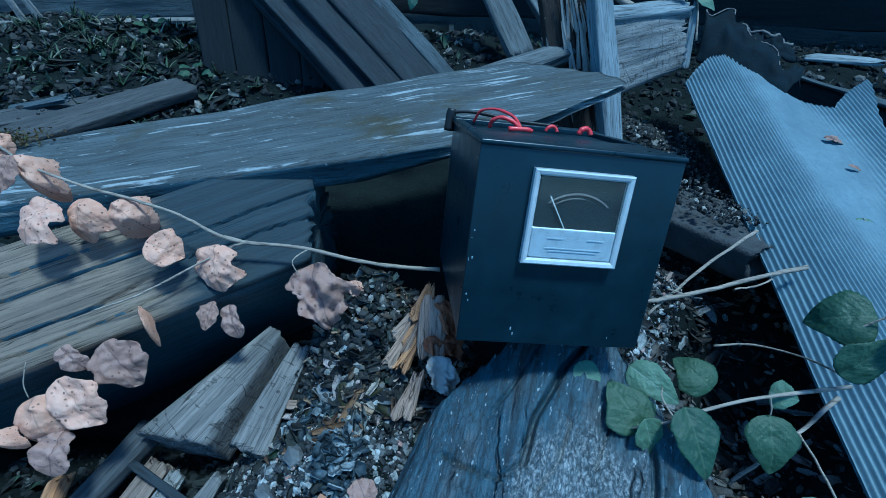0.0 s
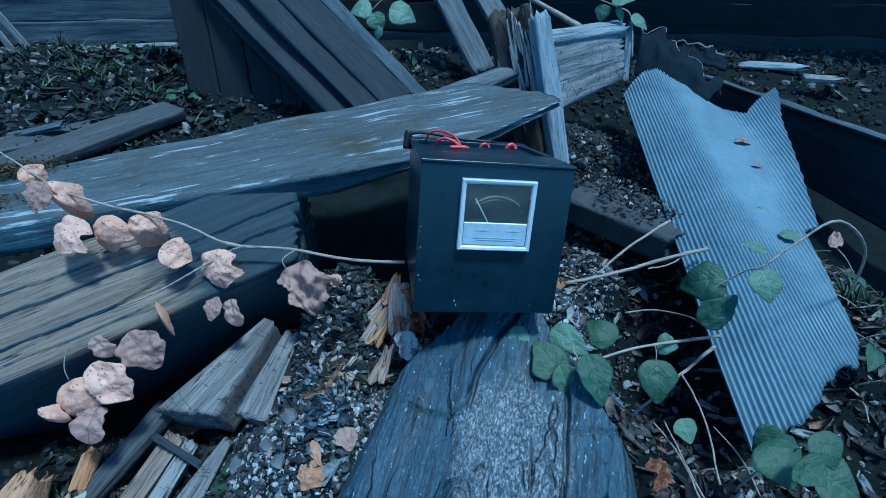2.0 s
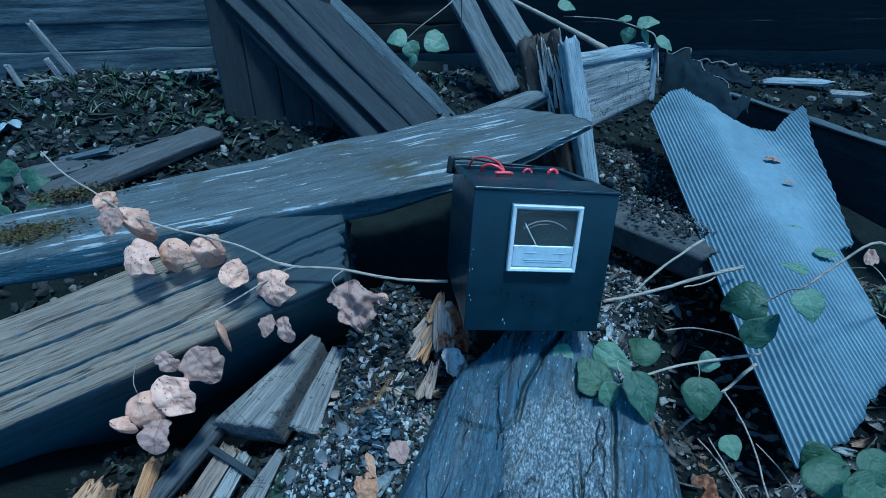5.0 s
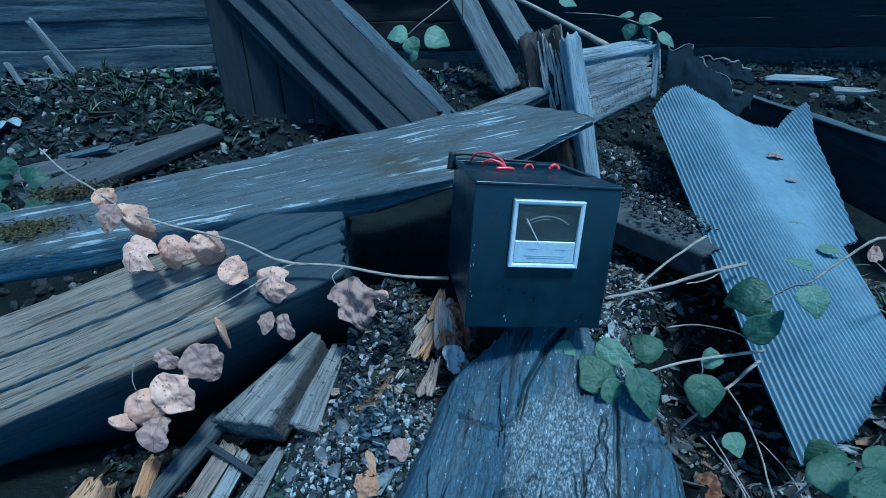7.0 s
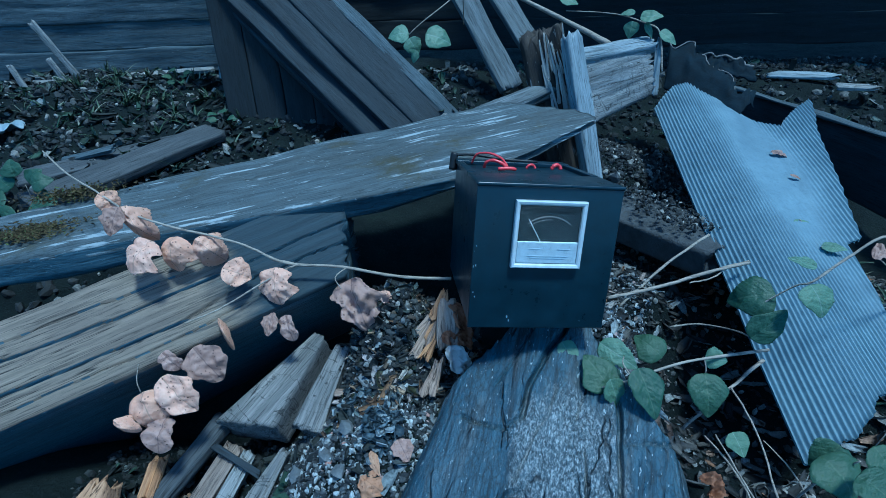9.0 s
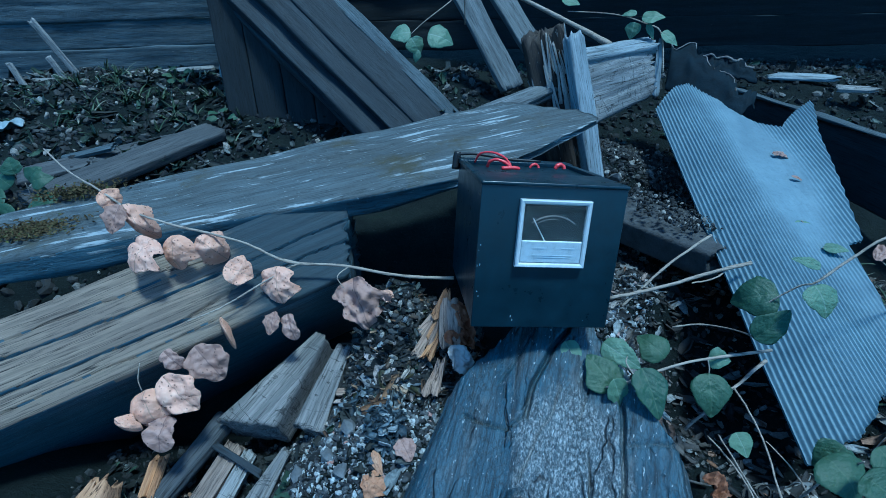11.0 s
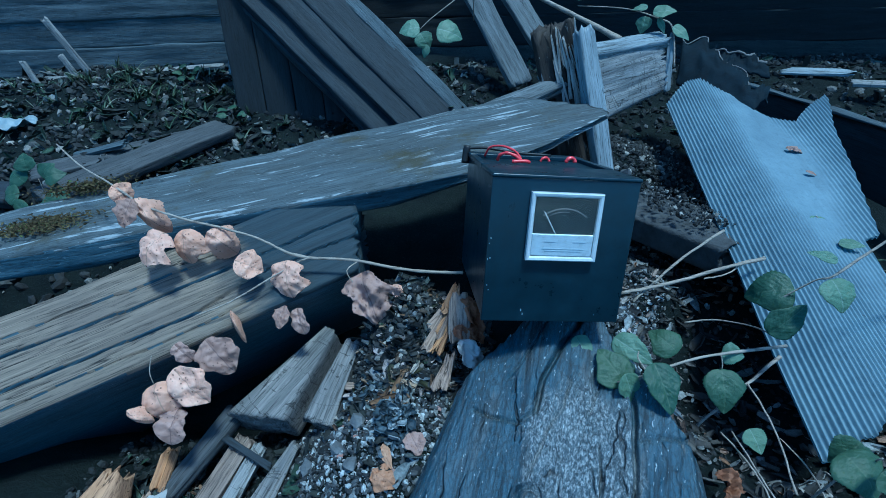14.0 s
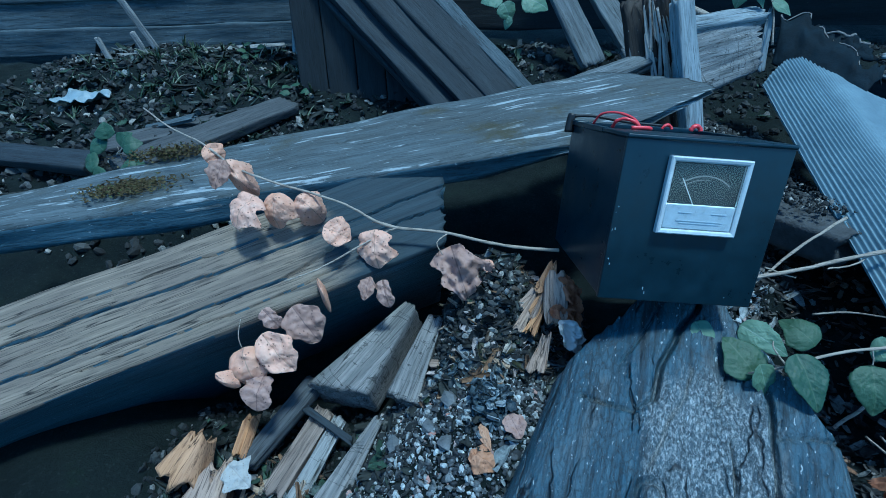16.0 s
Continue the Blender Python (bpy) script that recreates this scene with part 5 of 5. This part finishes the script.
part("side_stem", tube_mesh("side_stem", [(0.280, 0.345, 0.273), (0.307, 0.337, 0.284), (0.326, 0.307, 0.301), (0.315, 0.265, 0.327)], 0.0011, 0.0007, BARK, 6, 5), over)
low = thing("green_sprig", (0.34, 0.15, 0.19), "low green sprig growing in leaf litter", "sprig")
part("stem", tube_mesh("stem", [(0.36, 0.19, 0.17), (0.352, 0.17, 0.25), (0.345, 0.15, 0.30)], 0.0014, 0.0007, BARK, 6, 5), low)
for base, tip, width, me in [((0.293, 0.215, 0.251), (0.298, 0.195, 0.240), 0.024, PALE[0]), ((0.324, 0.160, 0.294), (0.338, 0.128, 0.285), 0.047, GREEN[2]), ((0.327, 0.133, 0.308), (0.338, 0.116, 0.308), 0.036, GREEN[0]),
                             ((0.354, 0.175, 0.285), (0.334, 0.168, 0.263), 0.033, GREEN[1]), ((0.365, 0.162, 0.302), (0.375, 0.138, 0.287), 0.032, GREEN[1]), ((0.36, 0.18, 0.26), (0.385, 0.165, 0.25), 0.035, GREEN[2]), ((0.37, 0.15, 0.27), (0.40, 0.13, 0.26), 0.04, GREEN[0])]:
    set_leaf(low, me, base, tip, width, (random.uniform(-0.2, 0.2), -0.5, 0.8))
high = thing("green_sprig", (0.028, 0.93, 0.62), "pale green sprig hanging in front of the leaning boards", "sprig")
part("stem", tube_mesh("stem", [(0.06, 1.30, 0.52), (0.05, 1.10, 0.62), (0.028, 0.916, 0.600), (-0.031, 0.882, 0.561), (-0.056, 0.879, 0.541)], 0.0014, 0.0007, BARK, 6, 5), high)
for base, tip, width in [((-0.057, 0.889, 0.544), (-0.097, 0.885, 0.540), 0.042), ((-0.056, 0.878, 0.535), (-0.038, 0.876, 0.505), 0.039), ((-0.023, 0.861, 0.544), (0.026, 0.860, 0.530), 0.052), ((-0.043, 0.876, 0.513), (-0.051, 0.873, 0.491), 0.018)]:
    set_leaf(high, PALE[1], base, tip, width, (0, -0.7, 0.65))
back = thing("green_sprig", (0.50, 1.02, 0.45), "pale green sprig growing above the rotten beam", "sprig")
part("stem", tube_mesh("stem", [(0.284, 1.085, 0.562), (0.393, 1.086, 0.554), (0.465, 1.080, 0.534), (0.496, 1.066, 0.515), (0.500, 1.023, 0.44)], 0.0009, 0.002, BARK, 6, 5), back)
for base, tip, width in [((0.433, 1.071, 0.539), (0.429, 1.069, 0.504), 0.035), ((0.446, 1.067, 0.547), (0.490, 1.050, 0.553), 0.038), ((0.435, 1.072, 0.558), (0.405, 1.082, 0.554), 0.020), ((0.458, 1.061, 0.536), (0.476, 1.051, 0.506), 0.020),
                         ((0.269, 1.089, 0.587), (0.309, 1.080, 0.578), 0.034), ((0.496, 1.066, 0.518), (0.532, 1.048, 0.494), 0.033)]:
    set_leaf(back, PALE[0], base, tip, width, (0, -0.6, 0.75))
herb = thing("green_herb", (-0.86, 0.78, 0.18), "low green herb with lobed leaves beside a board", "plant")
part("stem", tube_mesh("stem", [(-0.86, 0.80, 0.17), (-0.855, 0.79, 0.24), (-0.85, 0.786, 0.285)], 0.0015, 0.001, BARK, 6, 4), herb)
for k in range(9):
    a = k * 2.4
    c = Vector((-0.885 + 0.03 * math.cos(a), 0.795 + 0.02 * math.sin(a), 0.245 + 0.03 * math.sin(a) + 0.003 * k))
    set_leaf(herb, GREEN[k % 3], c, c + Vector((0.042 * math.cos(a), 0.015 * math.sin(a), 0.035 * math.sin(a))), 0.048, (0, -0.75, 0.6))
for cx, cy, n, sd in ((-0.66, 1.30, 5, 1), (-0.36, 1.22, 2, 2), (-0.9, 1.55, 6, 3)):
    h2 = thing("green_herb", (cx, cy, ground_z(cx, cy)), "small green herb in the rubble", "plant", "small herbs")
    for k in range(n):
        a = k * 2.4 + sd
        c = Vector((cx + 0.02 * math.cos(a), cy + 0.02 * math.sin(a), ground_z(cx, cy) + 0.012 + 0.008 * k))
        set_leaf(h2, GREEN[k % 3], c, c + Vector((0.03 * math.cos(a), 0.03 * math.sin(a), 0.006)), 0.026, (0, -0.5, 0.85))

# ---- bare sticks ----
for pts, r0, r1 in [(((0.223, 0.402, 0.274), (0.285, 0.416, 0.278), (0.384, 0.444, 0.289), (0.43, 0.458, 0.29)), 0.0022, 0.0028), (((0.24, 0.40, 0.262), (0.317, 0.451, 0.297), (0.398, 0.512, 0.304)), 0.0015, 0.0022),
                    (((0.262, 0.241, 0.222), (0.299, 0.254, 0.258), (0.357, 0.288, 0.274)), 0.0015, 0.002), (((0.309, 0.258, 0.266), (0.315, 0.216, 0.253), (0.292, 0.145, 0.258)), 0.0010, 0.0009),
                    (((0.275, 0.225, 0.233), (0.282, 0.186, 0.237), (0.279, 0.14, 0.242)), 0.0009, 0.0008), (((0.284, 0.223, 0.237), (0.275, 0.154, 0.253), (0.275, 0.12, 0.256)), 0.0008, 0.0008),
                    (((0.194, 1.355, 0.587), (0.330, 1.277, 0.525), (0.423, 1.185, 0.478)), 0.005, 0.008), (((0.26, 0.415, 0.285), (0.29, 0.42, 0.272), (0.31, 0.43, 0.262)), 0.001, 0.0008),
                    (((0.34, 0.43, 0.277), (0.37, 0.437, 0.278), (0.40, 0.452, 0.286)), 0.001, 0.0012)]:
    whole("bare_stick", tube_mesh("bare_stick", pts, r0, r1, BARK, 7, 6, 0.001), Matrix.Identity(4), "bare pale stick caught in the rubble", "stick", "bare sticks")

# ---- small things on the ground ----
cup = bmesh.new()
bmesh.ops.create_cone(cup, cap_ends=False, segments=24, radius1=0.03, radius2=0.018, depth=0.05)
bmesh.ops.solidify(cup, geom=cup.faces[:], thickness=0.0015)
whole("plastic_cup", mesh_bm("plastic_cup", cup, CUP, True), Matrix.Translation((-0.51, 1.38, ground_z(-0.51, 1.38) + 0.03)) @ pose(0, 0, 0, 8, -6, 0), "cloudy crushed plastic cup in the shade", "cup")


def rag(u, v):
    return Vector((-1.35 + 0.12 * u, 1.16 + 0.10 * v, ground_z(-1.3, 1.2) + 0.03 + 0.028 * nz(u * 3, v * 3, 1) + 0.006 * nz(u * 8, v * 8, 3)))


whole("plastic_scrap", felt_mesh("plastic_scrap", PAPER, 20, 14, rag, 0.002), Matrix.Identity(4), "crumpled dirty white plastic scrap on the rubble", "scrap")
for k, (x, y, s) in enumerate([(-0.10, 0.262, 0.012), (-0.12, 0.235, 0.010), (0.405, 0.70, 0.03), (0.44, 0.66, 0.026), (-0.10, 0.21, 0.009), (-0.16, 0.235, 0.011), (-0.33, 0.17, 0.014), (0.36, 0.82, 0.02)]):
    me = stones_mesh("stone", STONE, [(0, 0, 0)], [s], 50 + k, 0.85)
    whole("stone", me, Matrix.Translation((x, y, ground_z(x, y) + s * 0.45)), "grey angular stone lying in the gravel", "stone", "loose stones")

# ---- gravel, crumbs and litter ----
def near_gravel(x, y):
    return -0.235 + 0.25 * (y - 0.15) < x < 0.02 + 0.3 * (y - 0.2)


def stuff(name, me, label, category):
    whole(name, me, Matrix.Identity(4), label, category, kind="stuff")


pts = scatter(14000, 1, -0.26, 0.05, 0.10, 0.325, 0.001, near_gravel)
stuff("gravel", stones_mesh("gravel", GRAVEL, pts, sized(len(pts), 2, 0.0008, 0.0056, 3.4), 3, 0.6), "fine crushed grey gravel between the timbers", "gravel")
pts = scatter(6500, 4, 0.14, 0.36, 0.26, 0.58, 0.001, lambda x, y: abs(x - (0.20 + 0.5 * (y - 0.35))) < 0.06)
stuff("gravel", stones_mesh("gravel", GRAVEL, pts, sized(len(pts), 5, 0.0012, 0.006), 6), "fine crushed grey gravel beside the box", "gravel")
pts = scatter(7000, 7, 0.26, 0.56, 0.60, 1.06, 0.002)
stuff("gravel", stones_mesh("gravel", CRUMBS, pts, sized(len(pts), 8, 0.0014, 0.009, 3.2), 9), "dark coarse rubble and gravel", "gravel")
pts = scatter(3000, 10, -0.14, 0.06, 0.30, 0.56, 0.001)
stuff("crumbs", stones_mesh("crumbs", CRUMBS, pts, sized(len(pts), 11, 0.0015, 0.008), 12), "dark crumbs of earth and charred wood", "rubble")
pts = scatter(1900, 13, -0.46, -0.14, 0.02, 0.36, 0.001)
stuff("crumbs", stones_mesh("crumbs", EARTH, pts, sized(len(pts), 14, 0.002, 0.009), 15), "dark crumbs of earth and charred wood", "rubble")
behind = lambda x, y: x < -0.45 or y > 1.02
pts = scatter(6000, 16, -1.7, 0.1, 0.62, 1.85, 0.003, behind)
stuff("crumbs", stones_mesh("crumbs", CRUMBS, pts, sized(len(pts), 17, 0.003, 0.018), 18), "dark rubble on the far ground", "rubble")
pts = scatter(4200, 19, 0.05, 2.0, 1.0, 2.0, 0.003)
stuff("crumbs", stones_mesh("crumbs", EARTH, pts, sized(len(pts), 20, 0.003, 0.015), 21), "dark earth clods on the far ground", "rubble")
pts = scatter(1300, 22, -1.6, 0.1, 0.7, 1.8, 0.008, behind)
stuff("leaf_litter", flakes_mesh("leaf_litter", LITTER, pts, sized(len(pts), 23, 0.008, 0.03), 24, 1.4), "fallen leaves and scraps on the far ground", "leaf litter")
LITTER_NEAR = grains("brown_grey_litter", [(0.0, (0.016, 0.017, 0.018)), (0.4, (0.05, 0.046, 0.042)), (0.7, (0.15, 0.14, 0.125)), (0.88, (0.34, 0.36, 0.36)), (0.97, (0.3, 0.17, 0.09))], 0.7)
pts = scatter(2100, 25, 0.22, 0.8, 0.02, 0.62, 0.006)
stuff("leaf_litter", flakes_mesh("leaf_litter", LITTER_NEAR, pts, sized(len(pts), 26, 0.003, 0.015), 27, 1.7), "dark leaf litter beside the log", "leaf litter")
pts = scatter(3200, 40, 0.22, 0.8, 0.02, 0.62, 0.002)
stuff("crumbs", stones_mesh("crumbs", CRUMBS, pts, sized(len(pts), 41, 0.0012, 0.007, 3.0), 42), "dark crumbs beside the log", "rubble")
pts = scatter(170, 28, -0.16, 0.06, 0.16, 0.50, 0.004)
stuff("leaf_litter", flakes_mesh("leaf_litter", LITTER, pts, sized(len(pts), 29, 0.004, 0.014), 30, 1.8), "brown scraps of leaf and bark in the gravel", "leaf litter")
pts = scatter(400, 31, 0.2, 1.8, 1.0, 1.9, 0.008)
stuff("leaf_litter", flakes_mesh("leaf_litter", LITTER, pts, sized(len(pts), 32, 0.006, 0.022), 33, 1.4), "fallen leaves and scraps on the far ground", "leaf litter")

def grass_tufts(spots, seed):
    rng = np.random.default_rng(seed)
    verts, faces = [], []
    for x, y, z in spots:
        for _ in range(rng.integers(4, 9)):
            a, ln, lean = rng.uniform(0, 6.28), rng.uniform(0.02, 0.06), rng.uniform(0.3, 1.2)
            d = np.array((math.cos(a), math.sin(a), 0.0))
            s = np.array((-math.sin(a), math.cos(a), 0.0)) * rng.uniform(0.002, 0.006)
            b = len(verts)
            for i in range(5):
                u = i / 4
                p = np.array((x, y, z)) + d * ln * u * lean + np.array((0, 0, ln * (u - 0.45 * lean * u * u)))
                w = s * (1 - u ** 2 * 0.95)
                verts += [p - w, p + w, p + np.array((0, 0, 0.0012)) + d * 0.0008]
            for i in range(4):
                q = b + 3 * i
                faces += [(q, q + 1, q + 4, q + 3), (q + 1, q + 2, q + 5, q + 4), (q + 2, q, q + 3, q + 5)]
    return mesh_of("grass", verts, faces, GRASS)


pts = scatter(50, 50, -1.25, -0.62, 1.28, 1.66, 0.0) + scatter(40, 51, -1.5, -0.6, 1.0, 1.6, 0.0) + scatter(30, 52, 0.5, 0.8, 0.3, 0.6, 0.0)
stuff("grass", grass_tufts(pts, 53), "sparse green grass blades in the rubble", "grass")
rng = np.random.default_rng(60)
pts = [(x, y, 0.326 + 0.12 * (x + 0.587) + 0.077 * (y - 0.446) + 0.0) for x, y in zip(rng.normal(-0.60, 0.035, 1100), rng.normal(0.50, 0.014, 1100))]
pts += [(x, y, 0.335 + 0.12 * (x + 0.6) + 0.077 * (y - 0.6) + rng.uniform(0, 0.014)) for x, y in zip(rng.normal(-0.60, 0.04, 900), rng.normal(0.605, 0.01, 900))]
stuff("moss", flakes_mesh("moss", MOSS, pts, rng.uniform(0.0012, 0.0032, len(pts)), 61, 1.6, 0.12), "brown-green moss growing on the grey plank", "moss")
pts = [(x, y, 0.288 + rng.uniform(0, 0.006)) for x, y in zip(rng.uniform(0.335, 0.44, 700), rng.uniform(0.55, 0.72, 700)) if abs((x - 0.385) * 0.82 + (y - 0.63) * 0.57) < 0.045]
stuff("gravel", stones_mesh("gravel", CRUMBS, pts, sized(len(pts), 63, 0.0012, 0.006, 4.0), 64), "gravel lying on the broken slab", "gravel")

ASH = grains("ash_flakes", [(0.0, (0.012, 0.018, 0.024)), (0.5, (0.05, 0.07, 0.09)), (0.82, (0.13, 0.165, 0.2)), (0.97, (0.42, 0.45, 0.47))], 0.5)
rng = np.random.default_rng(66)
pts = [(x, y, ground_z(x, y) + rng.uniform(0.002, 0.014)) for x, y in zip(rng.normal(-0.058, 0.010, 150), rng.normal(0.250, 0.013, 150))]
stuff("ash_clump", flakes_mesh("ash_clump", ASH, pts, rng.uniform(0.003, 0.009, len(pts)), 67, 1.2, 0.2), "crusted clump of blue-grey ash and flakes on gravel", "ash")
pts = [(x, y, ground_z(x, y) + rng.uniform(0.0, 0.010)) for x, y in zip(rng.normal(-0.10, 0.012, 70), rng.normal(0.315, 0.012, 70))]
stuff("ash_clump", flakes_mesh("ash_clump", ASH, pts, rng.uniform(0.003, 0.008, len(pts)), 68, 1.2, 0.3), "dark clump of ash and flakes beside a split board", "ash")

DEBRIS = grains("mixed_debris", [(0.0, (0.012, 0.014, 0.015)), (0.45, (0.04, 0.042, 0.042)), (0.62, (0.1, 0.075, 0.05)), (0.75, (0.05, 0.055, 0.025)), (0.86, (0.2, 0.22, 0.24)), (0.96, (0.5, 0.42, 0.38))], 0.55)
pts = scatter(420, 71, -0.13, 0.03, 0.29, 0.47, 0.004)
stuff("leaf_litter", flakes_mesh("leaf_litter", DEBRIS, pts, sized(len(pts), 72, 0.003, 0.012), 73, 1.9, 0.12), "dark scraps of bark, leaf and charred wood", "leaf litter")
pts = scatter(2600, 74, -0.13, 0.03, 0.29, 0.47, 0.001)
stuff("crumbs", stones_mesh("crumbs", DEBRIS, pts, sized(len(pts), 75, 0.0008, 0.005, 3.0), 76), "dark mixed crumbs between the twig and the box", "rubble")

# ---- weeds at the edge of the heap ----
weeds = thing("dry_weeds", (0.62, 0.44, 0.2), "tangle of dry weed stems and pale leaves beside the sheet", "weeds")
rng = np.random.default_rng(70)
for k in range(16):
    x, y = rng.uniform(0.52, 0.72), rng.uniform(0.30, 0.58)
    z = ground_z(x, y)
    d = Vector((rng.uniform(-0.09, 0.07), rng.uniform(-0.08, 0.06), rng.uniform(0.03, 0.11)))
    p = Vector((x, y, z))
    part("stem", tube_mesh("stem", [p, p + d * 0.5 + Vector((0, 0, 0.015)), p + d], 0.0013, 0.0007, BARK, 5, 4, 0.001), weeds)
    if k % 2 == 0:
        q = p + d
        set_leaf(weeds, (PALE + GREEN + GREY)[k % 7], q, q + Vector((rng.uniform(-0.03, 0.03), rng.uniform(-0.035, 0.0), rng.uniform(-0.02, 0.01))), rng.uniform(0.018, 0.034), (0.1, -0.5, 0.8))
for k in range(7):
    x, y = rng.uniform(0.26, 0.45), rng.uniform(0.03, 0.2)
    z = ground_z(x, y)
    p, d = Vector((x, y, z)), Vector((rng.uniform(-0.06, 0.06), rng.uniform(-0.03, 0.06), rng.uniform(0.03, 0.1)))
    part("stem", tube_mesh("stem", [p, p + d * 0.5 + Vector((0, 0, 0.01)), p + d], 0.0012, 0.0006, BARK, 5, 4, 0.001), weeds)
pts = scatter(260, 80, -0.44, -0.16, 0.10, 0.30, 0.004)
stuff("leaf_litter", flakes_mesh("leaf_litter", LITTER, pts, sized(len(pts), 81, 0.003, 0.014), 82, 2.2), "scraps of leaf and bark under the beam", "leaf litter")
CHIPS = grains("wood_chips", [(0.0, (0.05, 0.03, 0.02)), (0.4, (0.2, 0.12, 0.06)), (0.75, (0.42, 0.3, 0.18)), (0.95, (0.5, 0.45, 0.38))], 0.85)
pts = scatter(120, 83, -0.42, -0.24, 0.12, 0.26, 0.006) + scatter(90, 84, -0.14, 0.05, 0.24, 0.44, 0.006)
stuff("wood_chips", flakes_mesh("wood_chips", CHIPS, pts, sized(len(pts), 85, 0.002, 0.008), 86, 3.2, 0.25), "small brown chips of rotten wood", "wood chips")
